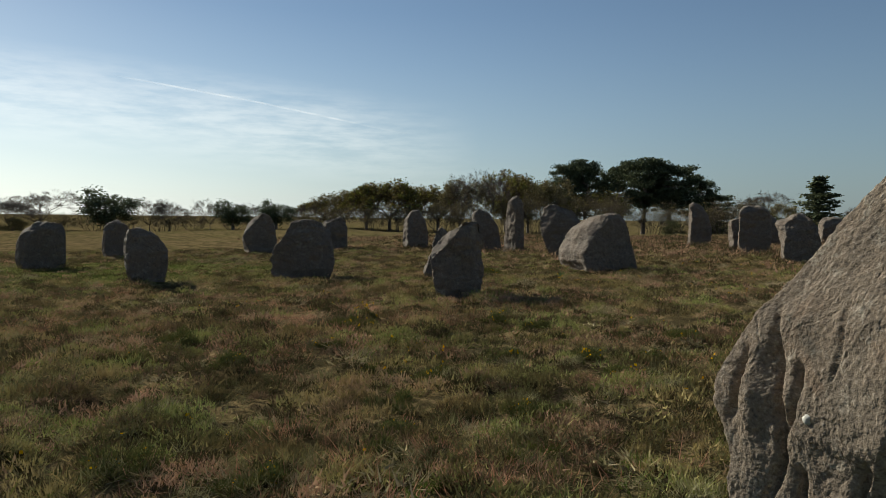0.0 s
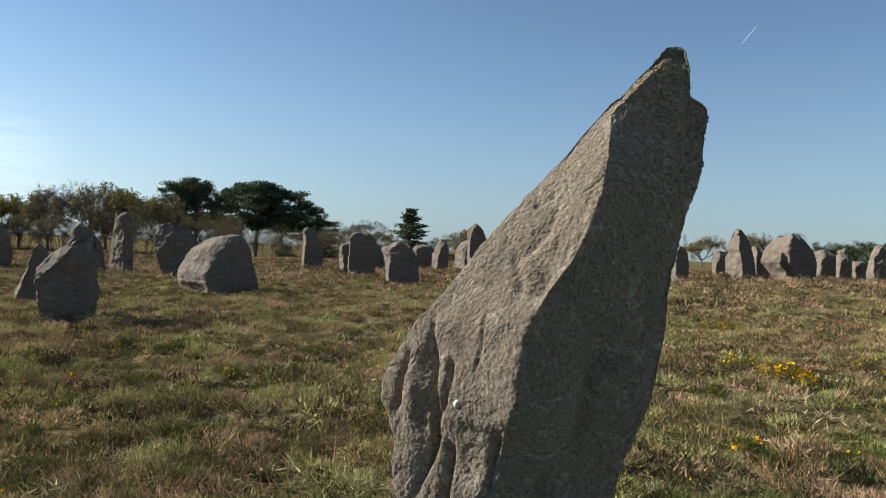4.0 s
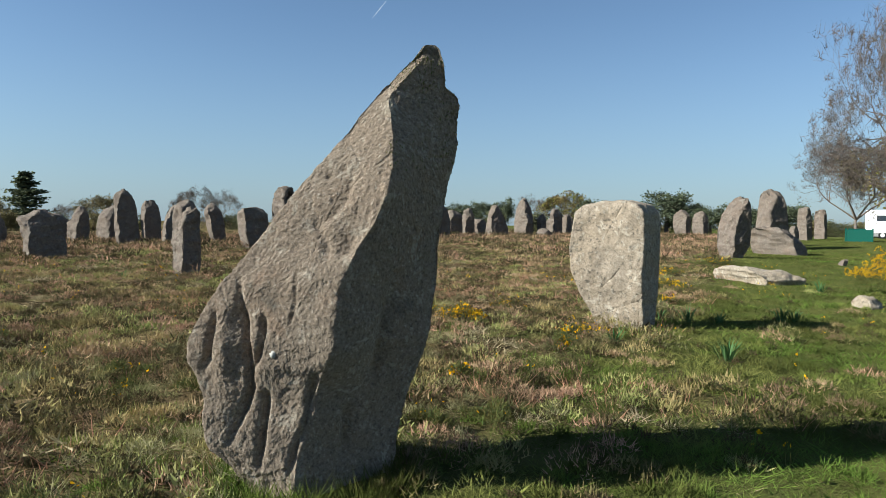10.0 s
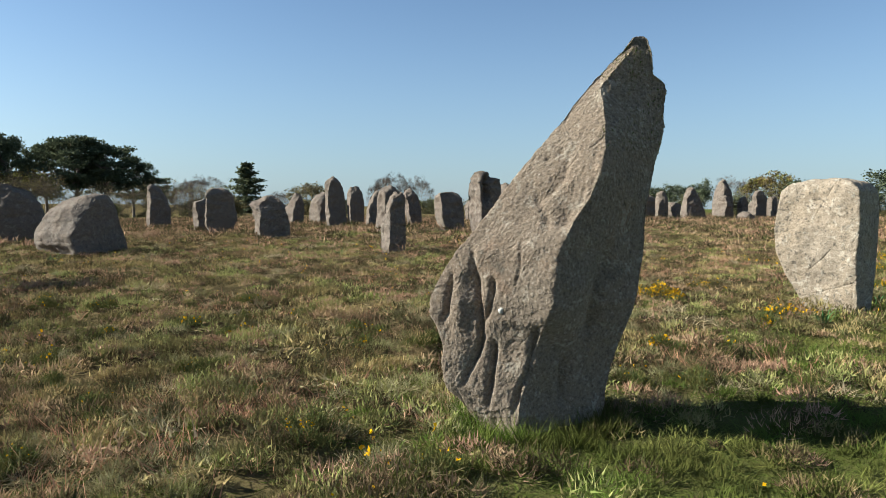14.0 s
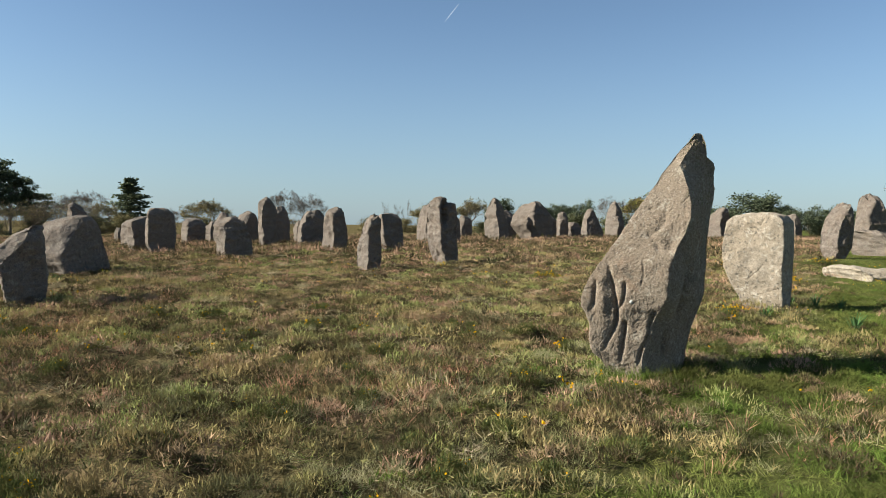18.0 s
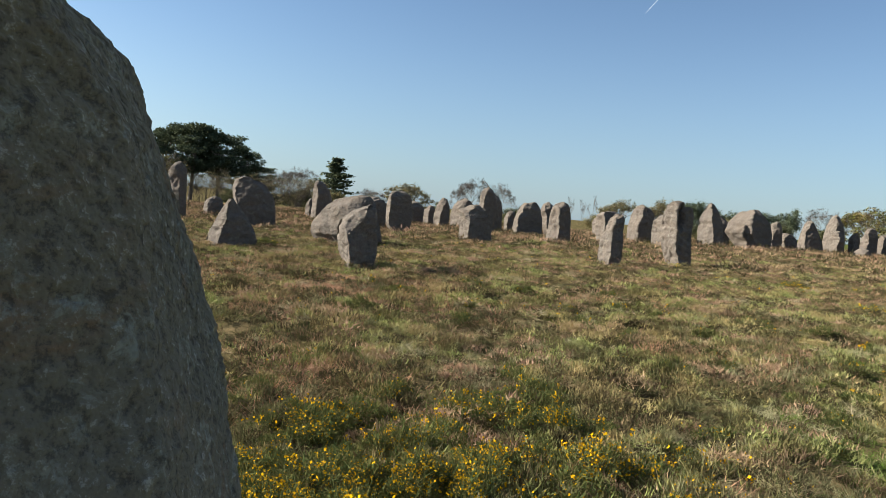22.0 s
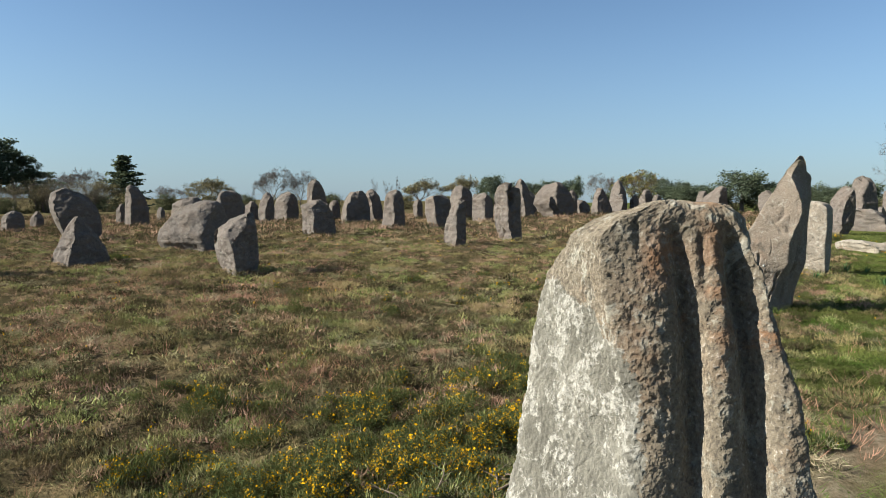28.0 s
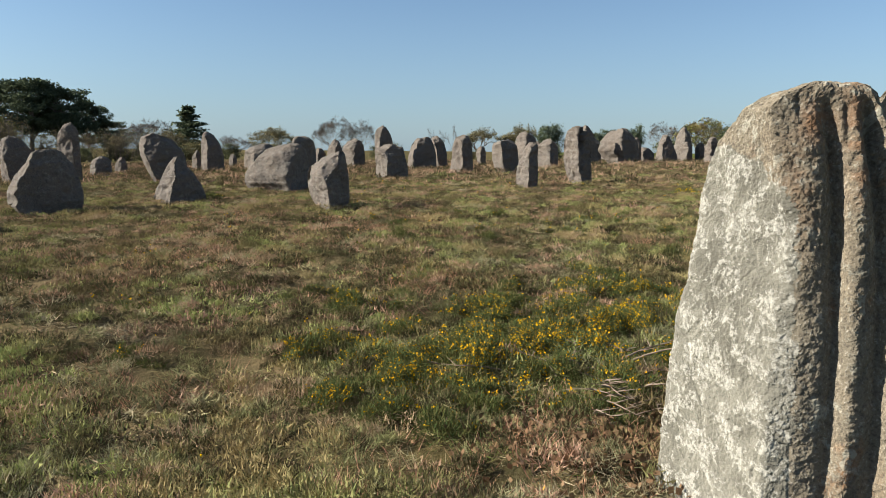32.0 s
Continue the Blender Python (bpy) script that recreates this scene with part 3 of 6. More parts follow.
SLAB_ROWS = [(0, -0.20, 0.52, 0.80), (0.16, -0.27, 0.53, 0.82), (0.45, -0.44, 0.55, 0.82), (0.75, -0.56, 0.56, 0.82), (1.05, -0.585, 0.565, 0.82), (1.33, -0.55, 0.565, 0.82), (1.53, -0.52, 0.55, 0.82), (1.62, -0.42, 0.47, 0.8), (1.67, -0.2, 0.32, 0.7)]
V, F = loft(corners_of(SLAB_ROWS, 0.86, 0.75, -0.1, 0.3), 10, rings=130, around=190, rough=0.4, soften=2, cuts=0, fine=True)
slab = thing("pale_slab", 2.57, 8.5, 0.1, -20, mesh_of("pale_slab", V, F, SLAB, True))
tagged(slab, "pale lichen-covered granite slab with a narrow foot", "standing stone", "rows of standing stones")
FOOT.append((2.8, 8.4, 0.4))

# ---- the rows ----
stone(-10.23, 8.32, 15.9, [(0, -0.31, 0.42), (0.28, -0.45, 0.47), (0.6, -0.51, 0.46), (0.85, -0.51, 0.44), (1.04, -0.44, 0.42), (1.23, -0.18, 0.39), (1.38, 0.2, 0.36)], 0.42, 1.21, 11, ROCK, "weathered grey granite block with a sloping top", rings=90, around=144, fine=True)
stone(-13.58, 15.82, 40.5, [(0, -0.95, 1.19), (0.23, -1.07, 1.16), (0.54, -1.06, 1.08), (0.85, -0.93, 0.98), (1.16, -0.7, 0.92), (1.47, -0.22, 0.8), (1.62, 0.2, 0.6)], 0.40, 1.34, 12, ROCK, "broad humped grey granite boulder in short heath grass", rough=0.6, rings=90, around=144, fine=True)
stone(-15.58, 11.93, 24.4, [(0, -0.74, 0.76), (0.22, -0.7, 0.74), (0.47, -0.6, 0.65), (0.8, -0.43, 0.46), (1.13, -0.26, 0.15), (1.34, -0.1, -0.01)], 0.38, 0.90, 13, ROCK, "triangular grey granite stone with one pale face", rings=90, around=144, fine=True)
stone(-20.57, 21.58, 28.5, [(0, -0.44, 0.97), (0.68, -0.75, 0.94), (1.13, -0.92, 0.88), (1.57, -0.98, 0.69), (1.91, -0.89, 0.43), (2.13, -0.66, 0.05)], 0.10, 0.63, 14, ROCK, "tall rounded granite slab leaning to one side")
stone(-26.35, 24.32, 48.1, [(0, -0.64, 0.42), (1.12, -0.58, 0.37), (1.83, -0.53, 0.36), (2.53, -0.46, 0.32), (2.89, -0.18, 0.01)], 0.55, 0.85, 15, ROCK, "tall narrow granite stone with a pitted pale face")
stone(-29.44, 24.57, 39.7, [(0, -0.53, 1.13), (1.33, -0.57, 0.91), (2.01, -0.51, 0.39), (2.27, -0.35, 0.02)], 0.10, 0.83, 16, ROCK, "grey granite stone with a rounded top")
stone(-17.66, 8.75, 36.0, [(0, -0.49, 0.78), (0.23, -0.8, 0.89), (0.54, -0.81, 0.91), (0.92, -0.63, 0.83), (1.22, -0.38, 0.71), (1.52, -0.23, 0.46), (1.67, -0.07, 0.26)], 0.08, 1.20, 17, ROCK, "wide dark granite boulder with an undercut side", rings=90, around=144, fine=True)
stone(-24.57, 36.78, 23.0, [(0, -0.7, 0.75), (1.05, -0.65, 0.73), (1.75, -0.64, 0.55), (2.27, -0.6, 0.24), (2.54, -0.46, -0.08)], 0.25, 1.01, 18, ROCK, "upright granite stone with a pale sunlit side")
stone(-16.40, 28.80, 21.9, [(0, -0.39, 0.58), (0.4, -0.66, 0.62), (0.94, -0.7, 0.68), (1.48, -0.67, 0.63), (1.96, -0.56, 0.54), (2.15, -0.33, 0.38)], 0.08, 0.69, 19, ROCK, "rounded grey granite slab on the heath")
stone(-10.70, 21.29, 9.9, [(0, -0.61, 0.76), (0.57, -0.59, 0.72), (1.03, -0.63, 0.61), (1.3, -0.65, 0.47), (1.44, -0.25, 0.31)], 0.36, 1.10, 20, ROCK, "squat granite stone with a pale broken face", rings=90, around=144, fine=True)
stone(-13.05, 34.78, 14.3, [(0, -0.45, 0.66), (0.78, -0.54, 0.6), (1.72, -0.55, 0.5), (2.34, -0.54, 0.32), (2.65, -0.37, 0.06)], 0.22, 0.91, 21, ROCK, "tall grey granite pillar on the heath")
stone(-8.02, 26.39, 4.0, [(0, -0.59, 0.59), (0.27, -0.48, 0.62), (0.67, -0.43, 0.59), (1.21, -0.4, 0.56), (1.61, -0.3, 0.48), (1.88, 0.02, 0.37)], 0.50, 0.83, 22, ROCK, "upright granite stone with a flared foot")
stone(-5.21, 16.65, -1.1, [(0, -0.38, 0.35), (0.29, -0.39, 0.38), (0.67, -0.35, 0.38), (1.06, -0.24, 0.35), (1.44, -0.11, 0.37), (1.63, 0.12, 0.27)], 0.55, 0.69, 23, ROCK, "gnarled narrow granite stone on the heath", rings=90, around=144, fine=True)
stone(-3.14, 19.37, -5.3, [(0, -0.31, 0.52), (0.53, -0.51, 0.49), (0.96, -0.58, 0.44), (1.6, -0.57, 0.45), (2.02, -0.49, 0.4), (2.19, -0.4, 0.02)], 0.52, 0.71, 24, ROCK, "forked granite stone split by a deep groove", rings=90, around=144, fine=True, carve=fork)
stone(-18.44, 31.02, 23.5, [(0, -0.46, 0.43), (0.72, -0.56, 0.52), (1.44, -0.5, 0.47), (1.66, -0.35, 0.24)], 0.30, 0.86, 25, ROCK, "rounded grey granite stone on the heath")
stone(-10.81, 35.81, 6.7, [(0, -1, 0.83), (0.92, -0.9, 0.8), (1.61, -0.66, 0.63), (2.01, -0.22, 0.28)], 0.28, 1.28, 26, ROCK, "pointed granite stone with a pale side")
stone(-5.86, 28.30, 0.3, [(0, -0.43, 0.71), (0.71, -0.66, 0.7), (1.41, -0.66, 0.61), (1.69, -0.52, 0.41)], 0.38, 1.09, 27, ROCK, "blocky weathered granite stone on the heath")
stone(-0.46, 38.64, -3.4, [(0, -0.69, 0.75), (0.84, -0.77, 0.67), (1.51, -0.74, 0.5), (2.02, -0.53, 0.31), (2.52, -0.29, -0.02)], 0.60, 1.01, 28, ROCK, "pale granite stone with a pointed tip")
stone(1.65, 39.59, -6.0, [(0, -0.6, 1.33), (0.84, -1.29, 1.35), (1.53, -1.12, 1.18), (1.98, -0.7, 0.82), (2.33, 0.12, 0.46)], 0.55, 1.85, 29, ROCK, "broad granite stone with a horn on its top")
stone(7.12, 49.94, -12.5, [(0, -0.83, 0.94), (0.68, -0.8, 0.84), (1.58, -0.64, 0.46), (2.35, -0.31, 0.05)], 0.30, 1.42, 30, ROCK, "pointed brownish granite stone")
stone(11.13, 60.37, -13.9, [(0, -0.96, 0.76), (1.23, -0.94, 0.72), (2.3, -0.76, 0.54), (3.2, -0.36, 0.05)], 0.50, 1.38, 31, ROCK, "tall pointed pale granite stone")
stone(10.54, 21.36, -26.3, [(0, -0.43, 0.24), (0.36, -0.54, 0.44), (0.9, -0.52, 0.48), (1.35, -0.41, 0.47), (1.71, -0.17, 0.44), (1.97, 0.07, 0.35)], 0.55, 0.70, 33, ROCK, "tall pale granite stone with a rounded shoulder", rings=90, around=144, fine=True)
stone(16.95, 30.89, -28.8, [(0, -0.75, 0.78), (1.34, -0.64, 0.7), (2.11, -0.56, 0.61), (2.63, -0.5, 0.41), (2.81, -0.46, 0.18)], 0.45, 1.22, 34, ROCK, "large tapering granite pillar with a flat top")
stone(15.24, 27.01, -29.4, [(0, -1.02, 0.99), (0.29, -1.13, 0.92), (0.63, -1.14, 0.71), (1.01, -1.13, 0.3), (1.15, -1.05, -0.42)], 0.80, 1.02, 35, ROCK, "long lying granite boulder with cracked skin")
stone(22.35, 37.11, -31.0, [(0, -0.32, 0.32), (0.8, -0.45, 0.3), (1.58, -0.44, 0.22), (1.83, -0.37, 0.13)], 0.60, 0.60, 36, ROCK, "leaning granite stone beside the lawn")
stone(19.35, 33.15, -30.2, [(0, -0.26, 0.26), (0.69, -0.25, 0.22), (0.97, -0.14, 0.09)], 0.60, 0.42, 37, ROCK, "small pale granite stone beside the lawn")
stone(25.01, 39.91, -32.0, [(0, -0.41, 0.3), (1.43, -0.42, 0.23), (1.77, -0.37, 0.13)], 0.75, 0.50, 38, ROCK, "fluted pale granite pillar on the lawn edge")
stone(24.03, 57.82, -22.6, [(0, -0.56, 0.56), (0.95, -0.81, 0.67), (1.75, -0.78, 0.57), (2.22, -0.48, 0.24)], 0.70, 1.18, 39, ROCK, "rounded weathered granite stone by the lawn")
stone(26.61, 60.13, -23.9, [(0, -0.54, 0.53), (0.59, -0.74, 0.66), (1.58, -0.71, 0.59), (2.17, -0.4, 0.25)], 0.70, 1.12, 40, ROCK, "rounded weathered granite stone by the lawn")
stone(-25.08, 3.41, 83.2, [(0, -0.64, 0.66), (0.28, -0.71, 0.7), (0.81, -0.66, 0.7), (1.25, -0.48, 0.69), (1.46, -0.17, 0.63)], 0.10, 0.85, 41, ROCK, "dark granite boulder with a sloping top")
stone(-29.62, 6.54, 78.4, [(0, -0.5, 0.5), (0.59, -0.53, 0.47), (1.25, -0.43, 0.43), (1.47, -0.23, 0.27)], 0.10, 0.60, 42, ROCK, "dark upright granite stone beside short turf")
stone(-18.50, 4.95, 76.4, [(0, -0.41, 0.42), (0.4, -0.51, 0.5), (0.82, -0.54, 0.51), (1.17, -0.51, 0.3), (1.36, -0.4, -0.12)], 0.08, 0.63, 43, ROCK, "dark granite stone with a broken shoulder")
stone(-30.74, 12.81, 68.2, [(0, -0.71, 0.72), (0.69, -0.81, 0.72), (1.46, -0.52, 0.6), (1.84, -0.02, 0.35)], 0.10, 0.77, 44, ROCK, "dark granite slab standing on the heath")
stone(-33.35, 17.85, 62.6, [(0, -0.71, 0.72), (1.12, -0.69, 0.71), (1.65, -0.46, 0.5)], 0.10, 1.00, 45, ROCK, "dark blocky granite stone on the heath")
stone(-31.95, 22.05, 56.1, [(0, -0.7, 0.7), (0.83, -0.68, 0.7), (1.59, -0.62, 0.51), (2.11, -0.23, 0.2)], 0.20, 0.98, 46, ROCK, "granite stone with one pale edge")
stone(-10.03, 40.41, 5.2, [(0, -0.43, 0.43), (0.94, -0.7, 0.39), (1.7, -0.81, 0.2), (2.18, -0.62, -0.1)], 0.35, 0.87, 51, ROCK, "upright weathered granite stone on the heath")
stone(-7.38, 44.98, 1.9, [(0, -0.31, 0.31), (1.03, -0.44, 0.3), (1.45, -0.24, 0.18)], 0.40, 0.59, 52, ROCK, "small weathered granite stone on the heath")
stone(-4.44, 38.52, -1.5, [(0, -0.82, 0.82), (0.84, -0.83, 0.81), (1.74, -0.65, 0.69), (2.28, -0.37, 0.32)], 0.40, 1.31, 53, ROCK, "granite stone with a flat pale face")
stone(-3.21, 35.15, -3.3, [(0, -0.62, 0.62), (0.71, -0.67, 0.61), (1.38, -0.61, 0.54), (1.72, -0.24, 0.33)], 0.60, 1.02, 54, ROCK, "blocky weathered granite stone on the heath")
stone(0.43, 42.66, -6.9, [(0, -0.57, 0.57), (1.31, -0.55, 0.55), (1.9, -0.4, 0.15)], 0.40, 0.91, 55, ROCK, "plain granite stone standing on the heath")
stone(5.70, 55.06, -10.3, [(0, -0.49, 0.49), (1.53, -0.52, 0.45), (2.16, -0.38, 0.15)], 0.30, 0.78, 56, ROCK, "grey granite stone standing on the heath")
stone(6.65, 56.19, -10.9, [(0, -0.84, 0.84), (0.8, -0.76, 0.82), (1.3, -0.47, 0.37)], 0.50, 1.51, 57, ROCK, "low granite stone lying on the heath")
stone(10.85, 58.69, -14.0, [(0, -0.51, 0.51), (1.2, -0.64, 0.58), (1.87, -0.45, 0.16)], 0.60, 0.98, 58, ROCK, "rounded pale granite stone")
stone(14.90, 65.02, -15.8, [(0, -1.02, 1.01), (1.2, -0.89, 0.87), (2.05, -0.14, 0.41)], 0.50, 1.62, 59, ROCK, "broad granite stone standing on the heath")
stone(16.26, 65.09, -16.8, [(0, -0.49, 0.49), (1.2, -0.58, 0.46), (1.77, -0.32, 0.22)], 0.80, 0.83, 60, ROCK, "rounded pale granite stone")
stone(-26.80, 39.56, 24.1, [(0, -0.29, 0.29), (0.93, -0.27, 0.27), (1.37, -0.06, 0.18)], 0.50, 0.46, 61, ROCK, "small weathered granite stone on the heath")
stone(-26.38, 45.30, 21.4, [(0, -0.27, 0.27), (0.71, -0.3, 0.28), (1.04, -0.14, 0.17)], 0.50, 0.46, 62, ROCK, "small weathered granite stone on the heath")
stone(-22.12, 39.16, 19.4, [(0, -1.12, 1.14), (0.74, -1.14, 1.22), (1.47, -1.03, 1.05), (1.84, -0.44, 0.53)], 0.30, 1.89, 63, ROCK, "broad rounded granite stone")
stone(-17.21, 39.51, 13.7, [(0, -0.47, 0.47), (0.7, -0.53, 0.55), (1.45, -0.38, 0.52), (2, -0.02, 0.27)], 0.45, 0.86, 64, ROCK, "grey granite stone standing on the heath")
stone(-16.3, 41.54, 11.9, [(0, -0.85, 0.8), (0.9, -0.86, 0.82), (1.6, -0.7, 0.7), (2.1, -0.3, 0.5)], 0.50, 0.78, 65, ROCK, "upright grey granite stone")
stone(-13.32, 43.70, 8.5, [(0, -0.42, 0.42), (0.89, -0.5, 0.38), (1.49, -0.22, 0.22)], 0.30, 0.70, 66, ROCK, "dark granite stone standing on the heath")
stone(17.75, 54.02, -20.8, [(0, -1.19, 1.17), (1.21, -1.14, 1.04), (1.94, -0.7, 0.98), (2.56, 0.28, 0.87)], 0.70, 1.65, 67, ROCK, "pale granite stone with a stepped top")
stone(17.97, 57.60, -19.9, [(0, -0.48, 0.48), (1.38, -0.53, 0.44), (2.15, -0.26, 0.32)], 0.60, 0.78, 68, ROCK, "pale granite stone standing on the heath")
stone(-28.69, 30.81, 30.9, [(0, -0.57, 0.58), (0.73, -0.5, 0.57), (1.12, -0.33, 0.5)], 0.25, 0.92, 69, ROCK, "low granite stone with a pale side")
stone(-20.99, 45.11, 16.2, [(0, -0.91, 0.92), (0.75, -0.94, 0.93), (1.41, -0.86, 0.81), (1.74, -0.58, 0.5)], 0.30, 1.50, 71, ROCK, "dark rounded granite stone on the heath")
stone(-19.36, 44.13, 14.8, [(0, -0.51, 0.51), (1.14, -0.5, 0.44), (1.5, -0.22, 0.17)], 0.40, 0.82, 72, ROCK, "dark granite stone standing on the heath")
stone(-14.06, 41.63, 9.7, [(0, -0.52, 0.52), (1.28, -0.66, 0.52), (2.01, -0.58, 0.37), (2.39, -0.36, 0.1)], 0.30, 0.83, 73, ROCK, "tall rounded dark granite stone")
stone(-2.27, 60.22, -2.9, [(0, -0.67, 0.67), (1.44, -0.68, 0.65), (1.97, -0.42, 0.22)], 0.30, 1.07, 74, ROCK, "small dark granite stone on the heath")
stone(4.88, 61.94, -8.6, [(0, -1.28, 1.27), (1.58, -1.3, 1.24), (2.13, -1.1, 0.53)], 0.50, 2.04, 75, ROCK, "broad granite stone standing on the heath")
stone(12.71, 60.85, -12.0, [(0, -0.41, 0.41), (1.32, -0.44, 0.39), (1.81, -0.16, 0.18)], 0.40, 0.66, 76, ROCK, "pitted pale granite stone by the lawn")
stone(14.17, 61.74, -13.1, [(0, -0.52, 0.52), (1.84, -0.55, 0.43), (2.34, -0.32, 0.18)], 0.35, 0.83, 77, ROCK, "rounded grey granite stone by the lawn")
stone(15.38, 62.56, -14.0, [(0, -0.42, 0.42), (1.41, -0.45, 0.39), (1.92, -0.31, 0.19)], 0.60, 0.67, 78, ROCK, "small pale granite stone by the lawn")
stone(10.58, 49.88, -12.2, [(0, -0.64, 0.64), (0.36, -0.61, 0.59), (0.69, -0.33, 0.27)], 0.50, 1.02, 79, ROCK, "low pale rock lying before the row")
stone(-29.59, 34.74, 29.4, [(0, -0.38, 0.38), (0.5, -0.33, 0.36), (0.93, -0.06, 0.17)], 0.40, 0.61, 70, ROCK, "small grey granite stone")
# lying stones and small rocks
stone(7.98, 15.05, -30, [(0, -0.95, 0.98), (0.12, -1.02, 1.0), (0.25, -1.0, 0.7), (0.36, -0.85, 0.1)], 0.6, 0.6, 81, SLAB, "long pale lying stone in the lawn", cuts=2)
stone(7.5, 10.6, -35, [(0, -0.22, 0.24), (0.1, -0.23, 0.22), (0.2, -0.14, 0.1)], 0.6, 0.4, 82, SLAB, "small pale rock in the lawn", cuts=3)
stone(12.2, 18.4, -33, [(0, -0.12, 0.1), (0.1, -0.1, 0.12), (0.2, -0.02, 0.14)], 0.5, 0.2, 83, ROCK, "small brown stump of rock in the lawn", cuts=3)

# ---- grass, heather, gorse ----
RNG = np.random.RandomState(42)
PATH_A, PATH_B = np.array((0.4, 0.4)), np.array((-6.4, -8.8))


def clear(x, y):
    ok = np.ones(len(x), bool)
    for fx, fy, fr in FOOT:
        ok &= (x - fx) ** 2 + (y - fy) ** 2 > (fr * 0.8) ** 2
    return ok


def from_walk(x, y):
    """Distance from the trodden line along which visitors pass."""
    d = PATH_B - PATH_A
    t = np.clip(((x - PATH_A[0]) * d[0] + (y - PATH_A[1]) * d[1]) / (d @ d), 0, 1)
    return np.hypot(x - PATH_A[0] - t * d[0], y - PATH_A[1] - t * d[1])


def scatter(n, lo, hi, keep):
    """n places in a box, thinned by keep(x, y) in 0..1."""
    x, y = RNG.uniform(lo[0], hi[0], n), RNG.uniform(lo[1], hi[1], n)
    k = (RNG.rand(n) < keep(x, y)) & clear(x, y)
    return x[k], y[k]


def triangles(name, co, tri, material):
    me = bpy.data.meshes.new(name)
    me.vertices.add(len(co))
    me.vertices.foreach_set("co", np.ascontiguousarray(co, np.float32).ravel())
    me.loops.add(tri.size)
    me.loops.foreach_set("vertex_index", np.ascontiguousarray(tri, np.int32).ravel())
    me.polygons.add(len(tri))
    me.polygons.foreach_set("loop_start", np.arange(len(tri), dtype=np.int32) * 3)
    me.materials.append(material)
    me.update(calc_edges=True)
    return me


def blade_arrays(x, y, z, turn, height, width, lean, droop):
    """Bent three-triangle blades from their feet."""
    n = len(x)
    ux, uy = np.cos(turn), np.sin(turn)
    px, py = -uy, ux
    f = np.stack([x, y, z], 1)
    up = np.array((0, 0, 1.0))
    out = np.stack([ux, uy, np.zeros(n)], 1)
    side = np.stack([px, py, np.zeros(n)], 1) * (width / 2)[:, None]
    mid = f + out * (lean * height * 0.45)[:, None] + up * (height * 0.6)[:, None]
    tip = f + out * (lean * height)[:, None] + up * (height * (1 - droop))[:, None]
    co = np.stack([f - side, f + side, mid - side * 0.8, mid + side * 0.8, tip], 1).reshape(-1, 3)
    b = np.arange(n)[:, None] * 5
    tri = np.concatenate([b + (0, 1, 3), b + (0, 3, 2), b + (2, 3, 4)], 1).reshape(-1, 3)
    return co, tri


def tufts(x, y, per, radius, height, width, lean, droop, bent=False):
    """Blades of many tufts; each number may be a pair, low and high."""
    x, y = np.repeat(x, per), np.repeat(y, per)
    n = len(x)
    a = RNG.uniform(0, 6.28, n)
    r = np.sqrt(RNG.rand(n)) * radius
    bx, by = x + r * np.cos(a), y + r * np.sin(a)
    big = np.repeat(RNG.uniform(0.7, 1.3, n // per), per)
    u = lambda p: RNG.uniform(p[0], p[1], n)
    z, way, tall, w, out, sink = relief(bx, by) - 0.01, a + RNG.normal(0, 0.7, n), u(height) * big, u(width), u(lean), u(droop)
    if bent:
        return blade_arrays(bx, by, z, way, tall, w, out, sink)
    d = np.stack([np.cos(way) * out, np.sin(way) * out, 1 - sink], 1) * tall[:, None]
    long = np.linalg.norm(d, axis=1)
    return sprigs(np.stack([bx, by, z], 1), d / long[:, None], long, w)


def stuff(name, arrays, material, label, category):
    co = np.concatenate([c for c, _ in arrays])
    base = np.cumsum([0] + [len(c) for c, _ in arrays[:-1]])
    tri = np.concatenate([t + o for (_, t), o in zip(arrays, base)])
    return tagged(new(name, triangles(name, co, tri, material)), label, category, kind="stuff")


def heath(x, y):
    return 1 - green_at(x, y)


def near(x, y, reach):
    return np.exp(-(from_walk(x, y) / reach) ** 2)


def sprigs(base, way, length, width):
    """Short stiff one-piece leaves from their feet along given directions."""
    n = len(base)
    side = np.cross(way, RNG.normal(size=(n, 3)))
    side *= (width / 2 / (np.linalg.norm(side, axis=1) + 1e-9))[:, None]
    tip = base + way * length[:, None]
    co = np.stack([base - side, base + side, tip], 1).reshape(-1, 3)
    return co, np.arange(3 * n).reshape(-1, 3)


def dome(R, H, n, length, width, wild=0.5, flat=0.0):
    """Sprigs all over low domes (one radius and height for each sprig)."""
    a, u = RNG.uniform(0, 6.28, n), RNG.rand(n)
    r = np.sqrt(u) * (0.75 + 0.3 * np.sin(a * 3 + R * 90) * np.cos(a * 2 + H * 70))
    p = np.stack([R * r * np.cos(a), R * r * np.sin(a), H * (1 - r * r) * RNG.uniform(0.55, 1.0, n)], 1)
    way = np.stack([p[:, 0] / R ** 2, p[:, 1] / R ** 2, p[:, 2] / H ** 2 + 0.4 / H], 1)
    way /= np.linalg.norm(way, axis=1)[:, None]
    way += RNG.normal(0, wild, (n, 3))
    way /= np.linalg.norm(way, axis=1)[:, None]
    way[:, 2] = (np.abs(way[:, 2]) * 0.9 + 0.05) * (1 - flat)
    way /= np.linalg.norm(way, axis=1)[:, None]
    return sprigs(p, way, RNG.uniform(length[0], length[1], n), RNG.uniform(width[0], width[1], n))


